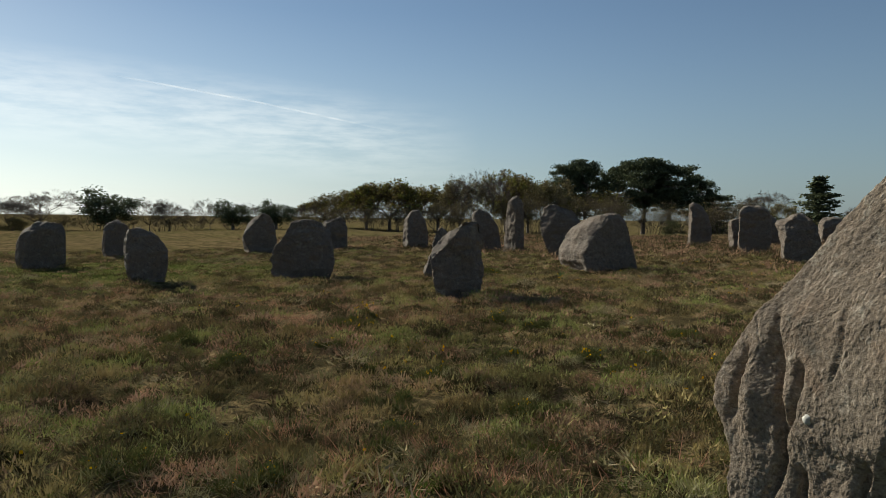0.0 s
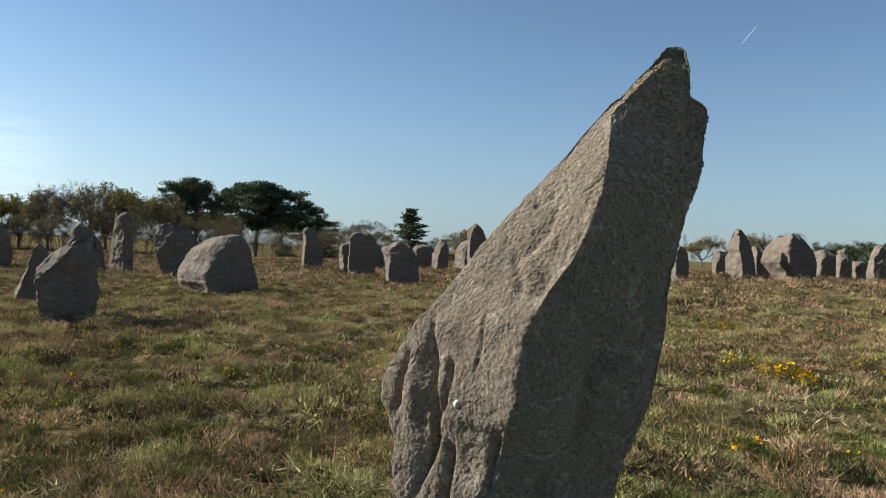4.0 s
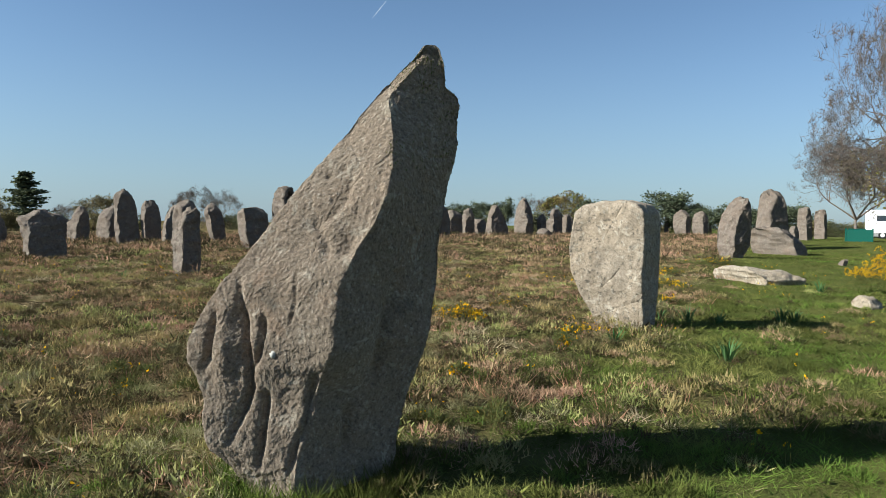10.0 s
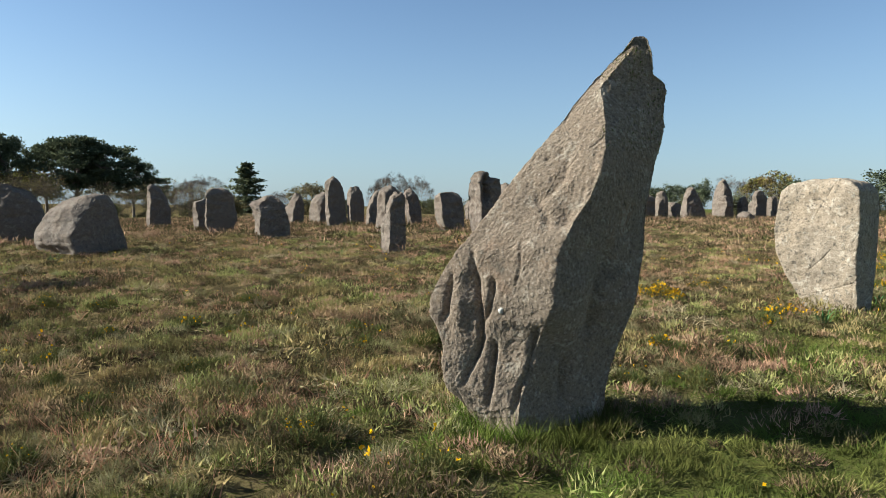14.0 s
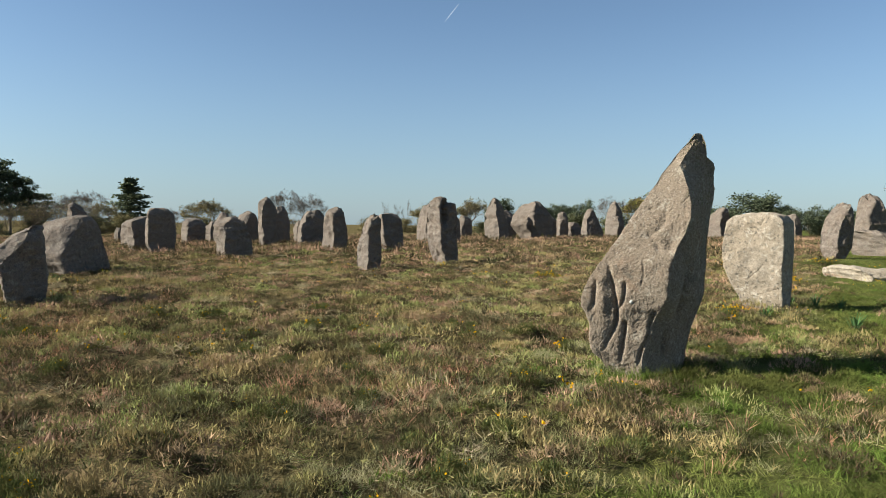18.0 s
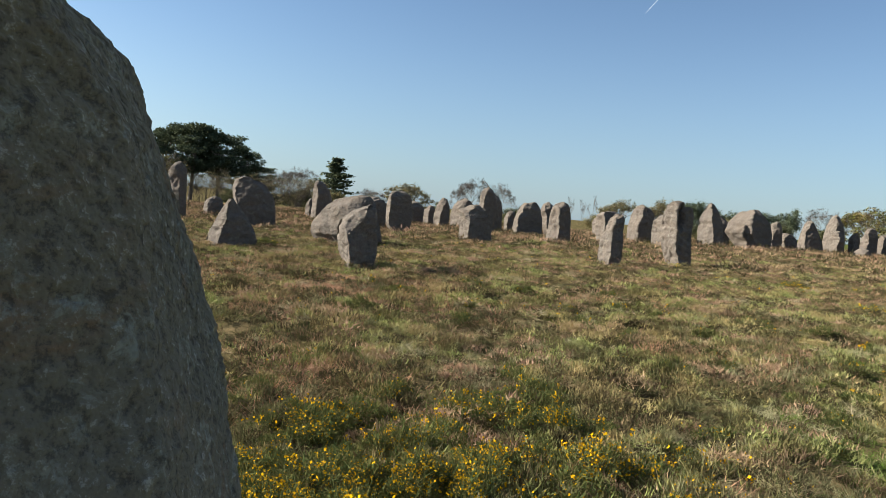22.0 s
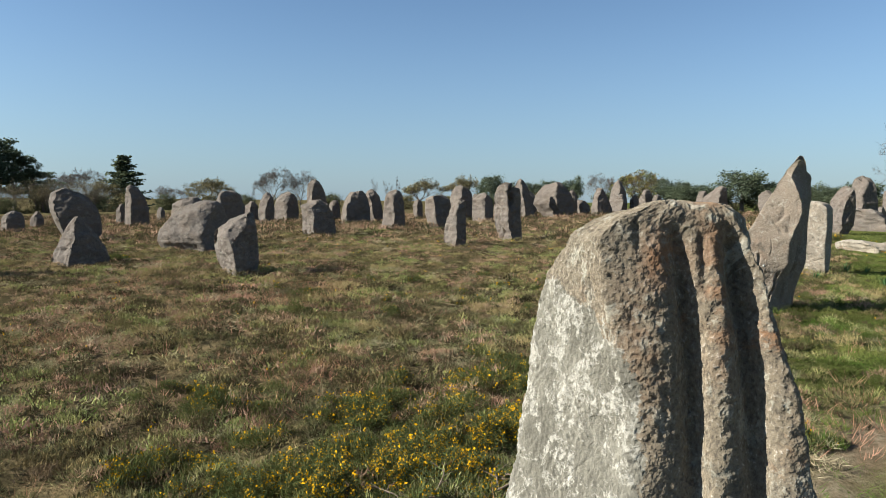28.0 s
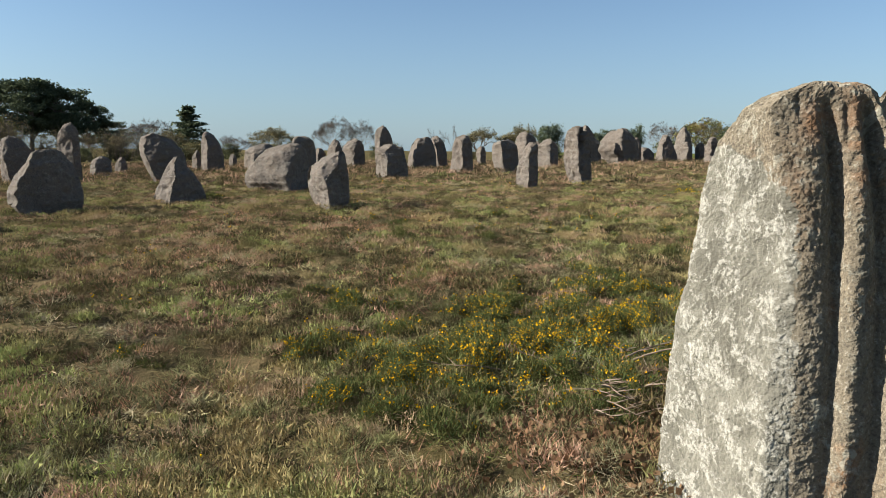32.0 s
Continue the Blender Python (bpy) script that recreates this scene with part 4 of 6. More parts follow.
def clumps(x, y, per, radius, flat, length, width, wild=0.5, matted=0.0):
    """Low cushions of small leaves on the ground."""
    m = len(x)
    R = RNG.uniform(radius[0], radius[1], m)
    H = R * RNG.uniform(flat[0], flat[1], m)
    co, tri = dome(np.repeat(R, per), np.repeat(H, per), m * per, length, width, wild, matted)
    at = np.repeat(np.stack([x, y, relief(x, y) - 0.01], 1), per * 3, axis=0)
    return co + at, tri


BOX = ((-17, -13), (9, 22))
WIDE = ((-34, -6), (22, 46))
patch = lambda x, y, size, seed, cut: np.clip(wave(x, y, size, seed) - cut, 0, 1)
open_to = lambda x, y, far: (0.2 + 0.8 * heath(x, y)) * (1 - bare_at(x, y)) * np.exp(-(from_walk(x, y) / far) ** 2)
beyond = lambda x, y: (1 - near(x, y, 7)) * heath(x, y) * np.exp(-((y - 5) / 26) ** 2)
zone = lambda x, y: 0.75 * wave(x, y, 2.3, 51) + 0.6 * wave(x, y, 0.85, 52)
yes = lambda v, soft=0.25: np.clip(v / soft + 0.5, 0, 1)
dry = [tufts(*scatter(170000, *BOX, lambda x, y: near(x, y, 7.5) * (0.04 + 0.96 * heath(x, y)) * (0.12 + 0.6 * yes(zone(x, y) - 0.05, 0.5)) * (1 - bare_at(x, y))), 9, 0.08, (0.03, 0.085), (0.003, 0.006), (0.8, 2.2), (0.4, 0.9)),
       tufts(*scatter(120000, *WIDE, lambda x, y: beyond(x, y) * (0.12 + 0.6 * yes(zone(x, y) - 0.05, 0.5))), 7, 0.16, (0.03, 0.07), (0.008, 0.016), (1.2, 2.8), (0.4, 0.9))]
stuff("dry_grass", dry, STRAW, "straw-coloured dry matted grass of the heath", "grass")
mound = [clumps(*scatter(9000, *BOX, lambda x, y: heath(x, y) * open_to(x, y, 8) * yes(zone(x, y) - 0.3)), 110, (0.10, 0.24), (0.35, 0.6), (0.06, 0.12), (0.003, 0.006), 0.6, 0.6),
         clumps(*scatter(18000, *WIDE, lambda x, y: beyond(x, y) * yes(zone(x, y) - 0.3)), 44, (0.14, 0.32), (0.3, 0.5), (0.06, 0.12), (0.009, 0.018), 0.6, 0.6)]
stuff("tussock_grass", mound, TUSSOCK, "pale domed tussocks of dry bent grass", "grass")
lush = [tufts(*scatter(190000, (-11, -13), (10, 14), lambda x, y: near(x, y, 8) * green_at(x, y) * (1 - bare_at(x, y))), 7, 0.05, (0.03, 0.085), (0.004, 0.007), (0.4, 1.6), (0.1, 0.7)),
        tufts(*scatter(60000, *BOX, lambda x, y: near(x, y, 8) * 0.8 * yes(-0.05 - zone(x, y)) * (1 - bare_at(x, y))), 8, 0.07, (0.04, 0.10), (0.004, 0.008), (0.6, 2.0), (0.2, 0.8)),
        tufts(*scatter(56000, (-28, -2), (26, 42), lambda x, y: (1 - near(x, y, 6)) * (0.15 + green_at(x, y)) * np.exp(-((y - 8) / 26) ** 2)), 6, 0.15, (0.04, 0.10), (0.012, 0.024), (0.4, 1.4), (0.0, 0.5))]
lush.append(clumps(*scatter(9000, (-11, -13), (10, 14), lambda x, y: near(x, y, 8) * green_at(x, y) * (1 - bare_at(x, y))), 90, (0.07, 0.2), (0.3, 0.6), (0.04, 0.08), (0.004, 0.007)))
ring = RNG.uniform(0, 6.28, 260)
lush.append(tufts(-0.72 + np.cos(ring) * (0.46 + 0.07 * RNG.normal(size=260)), 3.1 + np.sin(ring) * (0.40 + 0.06 * RNG.normal(size=260)), 14, 0.06, (0.06, 0.17), (0.004, 0.008), (0.2, 0.9), (0.0, 0.3)))
fine = [clumps(*scatter(40000, *BOX, lambda x, y: heath(x, y) * open_to(x, y, 6) * (0.6 + 0.4 * wave(x, y, 1.1, 37))), 85, (0.07, 0.2), (0.35, 0.65), (0.05, 0.11), (0.0025, 0.005), 0.5, 0.3)]
stuff("fine_grass", fine, SEDGE, "soft grey-green domes of fine grass", "grass")
stuff("green_grass", lush, TURF, "short fresh green grass of the lawn", "grass")
red = [tufts(*scatter(38000, (-17, -8), (9, 30), lambda x, y: np.maximum(patch(x, y, 4.2, 25, 0.1) + 0.5 * np.exp(-((x + 10) / 2.5) ** 2 - ((y - 3.5) / 3) ** 2), np.exp(-((x - 2.7) / 1.4) ** 2 - ((y - 15.5) / 3.4) ** 2) + np.exp(-((x + 8) / 1.3) ** 2 - ((y - 6) / 2) ** 2)) * heath(x, y) * np.exp(-(from_walk(x, y) / 16) ** 2)), 14, 0.12, (0.07, 0.17), (0.004, 0.008), (0.2, 1.0), (0.0, 0.3))]
stuff("red_brown_grass", red, RUST, "upright red-brown dry grass stems", "grass")
soft = [clumps(*scatter(15000, *BOX, lambda x, y: open_to(x, y, 8.5) * (0.05 + 0.9 * yes(0.1 - zone(x, y), 0.4))), 150, (0.12, 0.32), (0.35, 0.65), (0.03, 0.065), (0.006, 0.012)),
        clumps(*scatter(26000, *WIDE, lambda x, y: beyond(x, y) * (0.05 + 0.9 * yes(0.1 - zone(x, y), 0.4))), 56, (0.15, 0.38), (0.25, 0.5), (0.03, 0.08), (0.012, 0.024))]
stuff("green_cushion", soft, CUSHION, "olive green cushions of moss and dwarf gorse", "plant")
dead = [clumps(*scatter(10500, *BOX, lambda x, y: open_to(x, y, 8.5) * (0.06 + 0.94 * yes(wave(x, y, 1.6, 35) - 0.1, 0.5))), 140, (0.10, 0.28), (0.35, 0.65), (0.03, 0.07), (0.005, 0.010), 0.6),
        clumps(*scatter(22000, *WIDE, lambda x, y: beyond(x, y) * (0.06 + 0.94 * yes(wave(x, y, 1.6, 35) - 0.1, 0.5))), 48, (0.15, 0.36), (0.25, 0.5), (0.03, 0.08), (0.012, 0.022), 0.6)]
FIELD = ((-48, 16), (32, 78))
afar = lambda x, y: heath(x, y) * np.clip((y - 16) / 12, 0, 1) * np.exp(-(np.clip(y - 45, 0, 99) / 22) ** 2)
dead.append(clumps(*scatter(9000, *FIELD, lambda x, y: afar(x, y) * (0.35 + 0.65 * yes(wave(x, y, 4.0, 61)))), 22, (0.3, 0.75), (0.25, 0.5), (0.08, 0.2), (0.03, 0.055), 0.7))
stuff("brown_heather", dead, BROWN, "faded red-brown heather cushions", "heather")
low = [clumps(*scatter(15000, *BOX, lambda x, y: open_to(x, y, 9) * yes(wave(x, y, 0.9, 27) - 0.3)), 130, (0.07, 0.22), (0.55, 1.0), (0.025, 0.06), (0.005, 0.010)),
       clumps(*scatter(16000, *BOX, lambda x, y: 0.6 * open_to(x, y, 9)), 80, (0.04, 0.11), (0.7, 1.3), (0.025, 0.055), (0.004, 0.009)),
       clumps(*scatter(34000, *WIDE, lambda x, y: beyond(x, y) * yes(wave(x, y, 1.3, 28) - 0.4)), 56, (0.15, 0.38), (0.35, 0.6), (0.03, 0.08), (0.012, 0.022))]
low.append(clumps(*scatter(7000, *FIELD, lambda x, y: afar(x, y) * (0.2 + 0.8 * yes(wave(x, y, 5.0, 62) - 0.1))), 22, (0.3, 0.8), (0.3, 0.6), (0.08, 0.2), (0.03, 0.055), 0.6))
stuff("heather", low, HEATHER, "low dark heather and dwarf gorse clumps", "heather")


def petals(co, n, size, top, group=1):
    """Small tilted squares at the top points of a bush."""
    z = co[:, 2]
    pick = co[np.flatnonzero(z > np.quantile(z, top))]
    some = pick[RNG.randint(0, len(pick), max(6, n // group))]
    p = some[RNG.randint(0, len(some), n)] + RNG.normal(0, 0.014 if group > 1 else 0.012, (n, 3))
    a = RNG.normal(size=(n, 3))
    a /= np.linalg.norm(a, axis=1)[:, None]
    b = np.cross(a, RNG.normal(size=(n, 3)))
    b /= np.linalg.norm(b, axis=1)[:, None]
    s = RNG.uniform(0.6, 1.3, (n, 1)) * size
    v = np.stack([p, p + a * s, p + (a + b) * s, p + b * s], 1).reshape(-1, 3)
    k = np.arange(n)[:, None] * 4
    return v, np.concatenate([k + (0, 1, 2), k + (0, 2, 3)], 1).reshape(-1, 3)


def gorse(x, y, radius, tall, flowers, label, count=2600):
    """A low spiny bush: many short stiff sprigs over a lumpy dome, with yellow flowers on top."""
    n = int(count * (radius / 0.4) ** 1.6)
    z0 = float(relief(np.array([x]), np.array([y]))[0])
    lobes = max(4, int(9 * radius / 0.4))
    at = np.stack([RNG.normal(0, radius * 0.42, lobes), RNG.normal(0, radius * 0.42, lobes), np.zeros(lobes)], 1)
    R = radius * RNG.uniform(0.3, 0.55, lobes)
    H = tall * RNG.uniform(0.55, 1.0, lobes) * np.exp(-(at[:, 0] ** 2 + at[:, 1] ** 2) / radius ** 2)
    pick = RNG.randint(0, lobes, n)
    co, tri = dome(R[pick], H[pick], n, (0.025, 0.065), (0.004, 0.008), 0.7)
    co = co + np.repeat(at[pick], 3, axis=0) - (0, 0, 0.015)
    bush = thing("gorse_bush", x, y, z0)
    tagged(part("foliage", triangles("foliage", co, tri, GORSE), bush), kind="stuff")
    if flowers:
        tagged(part("blossom", triangles("blossom", *petals(co, int(flowers * (3.4 if y < 4 else 2.4)), 0.011 if y < 4 else 0.02, 0.4, 5), BLOOM), bush, "bright yellow gorse flowers"), kind="stuff")
    return tagged(bush, label, "gorse", "gorse bushes on the heath")


DENSE = "dense dark gorse bush thick with yellow flowers"
FULL = "gorse bush with yellow flowers on the heath"
BARELY = "dark green gorse clump with few flowers"
for x, y, r, t, f in ((-6.4, -3.1, 0.5, 0.34, 150), (-6.85, -3.5, 0.42, 0.3, 90), (-5.85, -2.5, 0.5, 0.36, 150), (-6.4, -2.4, 0.45, 0.28, 90), (-5.5, -1.6, 0.45, 0.26, 110), (-4.4, -1.7, 0.42, 0.3, 170), (-5.0, -2.3, 0.45, 0.32, 150)):
    gorse(x, y, r, t, f, FULL)
for x, y, r, t, f in ((-5.95, -3.05, 0.42, 0.4, 210), (-5.55, -2.9, 0.38, 0.38, 190), (-5.35, -2.35, 0.36, 0.34, 170), (-6.35, -3.35, 0.36, 0.32, 170), (-6.9, -3.6, 0.34, 0.26, 130), (-5.0, -1.75, 0.34, 0.3, 140)):
    gorse(x, y, r, t, f, DENSE, 3400)
for x, y, r, t, f in ((-6.15, -4.2, 0.34, 0.2, 8), (-5.65, -4.25, 0.3, 0.2, 5), (-6.55, -4.5, 0.34, 0.2, 10), (-5.85, -3.65, 0.36, 0.24, 30), (-5.3, -3.75, 0.32, 0.22, 25), (-6.9, -4.3, 0.32, 0.2, 15), (-1.5, 1.6, 0.26, 0.18, 4), (-2.2, 1.1, 0.26, 0.2, 3), (-2.9, -0.4, 0.26, 0.18, 4), (-1.3, 4.0, 0.22, 0.16, 14), (-1.1, 2.2, 0.24, 0.16, 4)):
    gorse(x, y, r, t, f, "low dark green gorse clump with few flowers", 3000)
for x, y, r, t, f in ((-5.4, -3.0, 0.4, 0.3, 90), (-6.9, -2.7, 0.4, 0.26, 70), (-7.1, -2.0, 0.4, 0.22, 50), (-5.2, -0.9, 0.4, 0.22, 60), (-3.8, -1.2, 0.35, 0.24, 80), (-3.9, -2.3, 0.32, 0.24, 70), (-6.0, -0.8, 0.35, 0.2, 30),
                      (-7.4, -3.9, 0.4, 0.28, 60), (-6.2, -3.7, 0.36, 0.28, 80), (5.2, 13.5, 0.7, 0.2, 160), (6.6, 17.2, 0.8, 0.22, 200), (4.1, 11.3, 0.5, 0.18, 90), (8.8, 19.3, 0.8, 0.2, 160), (1.6, 10.6, 0.4, 0.2, 60), (0.2, 9.6, 0.4, 0.25, 60), (-4.7, -1.1, 0.4, 0.25, 90), (-7.3, -3.0, 0.4, 0.25, 50), (-7.8, -1.1, 0.45, 0.22, 50), (-6.3, -1.7, 0.4, 0.24, 60), (0.65, 8.7, 0.42, 0.36, 240), (2.0, 8.0, 0.3, 0.16, 70), (1.5, 6.8, 0.35, 0.2, 40), (-0.3, 14.3, 0.5, 0.3, 120)):
    gorse(x, y, r, t, f, FULL)
for x, y, r, t, f in ((-3.9, 1.3, 0.3, 0.2, 4), (-2.6, 0.3, 0.28, 0.2, 5), (-1.9, 0.3, 0.24, 0.22, 3), (-4.3, 3.3, 0.28, 0.2, 4), (-15.2, 13.2, 0.5, 0.25, 6), (-3.3, 3.9, 0.3, 0.2, 8), (-2.4, 4.9, 0.3, 0.2, 6), (-5.2, 0.3, 0.3, 0.22, 10), (0.3, 5.3, 0.26, 0.18, 20), (-7.0, 0.2, 0.35, 0.2, 16), (-3.6, -0.6, 0.3, 0.2, 20)):
    gorse(x, y, r, t, f, BARELY)
for k in range(64):
    x, y = -5.6 + RNG.normal(0, 1.25), -2.3 + RNG.normal(0, 1.0)
    if from_walk(np.array([x]), np.array([y]))[0] > 0.75 and bare_at(np.array([x]), np.array([y]))[0] < 0.3 and math.hypot(x + 5, y + 5.5) > 1.0:
        gorse(x, y, RNG.uniform(0.22, 0.45), RNG.uniform(0.13, 0.26), RNG.randint(10, 70), FULL)
for k in range(46):
    x, y = RNG.uniform(-9.5, 0.5), RNG.uniform(-3.5, 7.5)
    if from_walk(np.array([x]), np.array([y]))[0] > 0.9 and green_at(np.array([x]), np.array([y]))[0] < 0.5 and clear(np.array([x]), np.array([y]))[0]:
        gorse(x, y, RNG.uniform(0.18, 0.36), RNG.uniform(0.12, 0.24), RNG.randint(0, 9), BARELY)
gorse(9.4, 12.3, 1.0, 1.2, 1200, "tall gorse bush covered in yellow flowers", 3000)


# scattered single flowers and low spikes of dwarf gorse
fx, fy = scatter(14000, (-13, -6), (11, 22), lambda x, y: np.clip(wave(x, y, 2.2, 41) - 0.35, 0, 1) * 0.9)
stuff("dwarf_gorse", [tufts(fx, fy, 16, 0.07, (0.05, 0.14), (0.004, 0.009), (0.1, 0.8), (0.0, 0.2))], GORSE, "low dark green dwarf gorse among the grass", "gorse")
fz = relief(fx, fy) + RNG.uniform(0.05, 0.13, len(fx))
stuff("dwarf_gorse_blossom", [petals(np.stack([fx, fy, fz], 1), int(len(fx) * 1.5), 0.017, 0.0)], BLOOM, "scattered small yellow gorse flowers", "flower")


def bulbs(x, y, n, tall):
    a = RNG.uniform(0, 6.28, n)
    r = RNG.uniform(0, 0.06, n)
    co, tri = blade_arrays(r * np.cos(a), r * np.sin(a), np.full(n, -0.02), a, RNG.uniform(0.7, 1.1, n) * tall, RNG.uniform(0.014, 0.022, n), RNG.uniform(0.3, 1.0, n), RNG.uniform(0.0, 0.35, n))
    ob = thing("bulb_plant", x, y, float(relief(np.array([x]), np.array([y]))[0]), 0, triangles("bulb_plant", co, tri, BULB))
    tagged(ob, "tuft of blue-green strap leaves in the lawn", "plant", "bulb plants in the lawn")


for x, y, n, t in ((4.1, 8.7, 22, 0.24), (3.75, 8.9, 18, 0.3), (5.2, 9.1, 26, 0.26), (5.45, 9.2, 22, 0.24), (2.2, 7.3, 20, 0.2), (3.0, 6.2, 24, 0.26), (3.5, 9.3, 16, 0.2), (8.2, 13.0, 24, 0.3), (-6.1, 15.2, 18, 0.26), (-12.3, 13.2, 24, 0.3)):
    bulbs(x, y, n, t)


# ---- twigs and dead leaves beside the fluted stone ----
def tube(points, radii, sides=5):
    P = np.array(points, float)
    n = len(P)
    d = np.gradient(P, axis=0)
    d /= np.linalg.norm(d, axis=1)[:, None] + 1e-9
    ref = np.where(np.abs(d[:, 2:3]) > 0.9, np.array([[1.0, 0, 0]]), np.array([[0, 0, 1.0]]))
    s = np.cross(d, ref)
    s /= np.linalg.norm(s, axis=1)[:, None] + 1e-9
    u = np.cross(s, d)
    a = np.linspace(0, 2 * math.pi, sides, endpoint=False)
    V = (P[:, None] + (s[:, None] * np.cos(a)[None, :, None] + u[:, None] * np.sin(a)[None, :, None]) * np.array(radii)[:, None, None]).reshape(-1, 3)
    i = (np.arange(n - 1)[:, None] * sides + np.arange(sides)).ravel()
    j = (np.arange(n - 1)[:, None] * sides + (np.arange(sides) + 1) % sides).ravel()
    q = np.stack([i, j, j + sides, i + sides], 1)
    return V, np.concatenate([q[:, (0, 1, 2)], q[:, (0, 2, 3)]])


def joined(pieces):
    base = np.cumsum([0] + [len(v) for v, _ in pieces[:-1]])
    return np.concatenate([v for v, _ in pieces]), np.concatenate([f + b for (_, f), b in zip(pieces, base)])


def fallen_twig(x, y, length, turn, rise):
    k = np.linspace(0, 1, 7)
    bend = RNG.normal(0, 0.06, 2)
    pts = np.stack([k * length, bend[0] * length * np.sin(k * 3) * 2, 0.02 + rise * k + 0.03 * np.sin(k * 5)], 1)
    pieces = [tube(pts, 0.008 * (1.1 - k))]
    for m in (2, 3, 4, 5):
        d = np.array((0.5, RNG.choice((-1, 1)) * 0.8, 0.3)) * length * RNG.uniform(0.15, 0.35)
        s = np.linspace(0, 1, 4)[:, None]
        pieces.append(tube(pts[m] + d * s, 0.0045 * (1.1 - s[:, 0]), 4))
    ob = thing("fallen_twig", x, y, float(relief(np.array([x]), np.array([y]))[0]), turn, triangles("fallen_twig", *joined(pieces), DEAD))
    tagged(ob, "bleached dead twig lying among the gorse", "twig", "dead twigs")


for k in range(26):
    fallen_twig(-5.55 + RNG.normal(0, 0.38), -3.65 + RNG.normal(0, 0.34), RNG.uniform(0.25, 0.8), RNG.uniform(0, 360), RNG.uniform(0.0, 0.22))

n = 2600
lx, ly = -5.65 + RNG.normal(0, 0.36, n), -4.7 + RNG.normal(0, 0.36, n)
ok = clear(lx, ly)
lx, ly = lx[ok], ly[ok]
lz = relief(lx, ly) + RNG.uniform(0.01, 0.06, len(lx))
stuff("dead_leaves", [petals(np.stack([lx, ly, lz], 1), 1700, 0.026, 0.0)], LITTER, "red-brown dead leaves and bracken litter", "leaves")
# moss tufts on the tip of the leaning stone
mo = np.array([v.co[:] for v in lean.data.vertices if 1.6 < v.co.z < 2.28 and v.co.x > 0.33 + 0.12 * math.sin(v.co.z * 14)])
mp = mo[RNG.randint(0, len(mo), 2600)]
stuff_moss = blade_arrays(mp[:, 0], mp[:, 1], mp[:, 2] - 0.006, RNG.uniform(0, 6.28, 2600), RNG.uniform(0.004, 0.02, 2600), RNG.uniform(0.003, 0.007, 2600), RNG.uniform(0.2, 1.6, 2600), RNG.uniform(0, 0.9, 2600))
tagged(part("moss", triangles("moss", *stuff_moss, MOSS), lean, "shaggy dark moss and lichen"), kind="stuff")


def lichen_patch(ob, x, z, radius):
    """A thin pale crust on the front of a stone."""
    near_by = [v for v in ob.data.vertices if abs(v.co.x - x) < 0.03 and abs(v.co.z - z) < 0.03 and v.normal.y < -0.2]
    v = min(near_by, key=lambda q: (q.co.x - x) ** 2 + (q.co.z - z) ** 2)
    n = v.normal.copy()
    a = n.cross(Vector((0, 0, 1))).normalized()
    b = n.cross(a)
    verts, faces = [tuple(v.co + n * 0.010)], []
    for ring, lift in ((0.6, 0.008), (1.0, -0.006)):
        for k in range(14):
            r = radius * ring * (1 + 0.3 * math.sin(k * 2.4 + x * 50) * math.cos(k * 1.3))
            t = 6.28318 * k / 14
            verts.append(tuple(v.co + (a * math.cos(t) + b * math.sin(t)) * r + n * lift))
    for k in range(14):
        j = (k + 1) % 14
        faces += [(0, 1 + k, 1 + j), (1 + k, 15 + k, 15 + j, 1 + j)]
    part("lichen_patch", mesh_of("lichen_patch", verts, faces, LICHEN, True), ob, "white lichen crust")


lichen_patch(lean, -0.30, 0.69, 0.02)

# ---- trees ----
def sprout(p, d, length, r, depth, pieces, tips, wide, kids, curl=0.25, up=0.15, sides=5):
    """One limb and, from it, its branches."""
    k = np.linspace(0, 1, 4)
    w = RNG.normal(0, curl, 3) * length * 0.5
    pts = p + d * (k * length)[:, None] + w * (k ** 2)[:, None]
    pieces.append(tube(pts, r * (1 - 0.45 * k), max(3, sides)))
    end = pts[-1] - pts[-2]
    end /= np.linalg.norm(end)
    if depth == 0:
        tips.append(pts[-1])
        tips.append(pts[2])
        return
    for c in range(kids):
        s = RNG.normal(size=3)
        s -= end * (s @ end)
        s /= np.linalg.norm(s) + 1e-9
        way = end * RNG.uniform(0.6, 1.0) + s * wide * RNG.uniform(0.6, 1.2) + np.array((0, 0, up))
        way /= np.linalg.norm(way)
        at = pts[-1] if c < 2 else pts[2] + (pts[3] - pts[2]) * RNG.rand()
        sprout(at, way, length * RNG.uniform(0.62, 0.84), r * 0.58, depth - 1, pieces, tips, wide, kids, curl, up, sides - 1)


def leaves_at(points, per, reach, size, flat=1.0):
    """Small leaf squares strewn round points."""
    P = np.repeat(np.array(points), per, 0)
    n = len(P)
    P = P + RNG.normal(0, 1, (n, 3)) * reach * (1, 1, flat)
    a = RNG.normal(size=(n, 3))
    a /= np.linalg.norm(a, axis=1)[:, None]
    b = np.cross(a, RNG.normal(size=(n, 3)))
    b /= np.linalg.norm(b, axis=1)[:, None]
    s = RNG.uniform(0.5, 1.2, (n, 1)) * size
    v = np.stack([P, P + a * s, P + (a + b) * s, P + b * s], 1).reshape(-1, 3)
    k = np.arange(n)[:, None] * 4
    return v, np.concatenate([k + (0, 1, 2), k + (0, 2, 3)], 1).reshape(-1, 3)


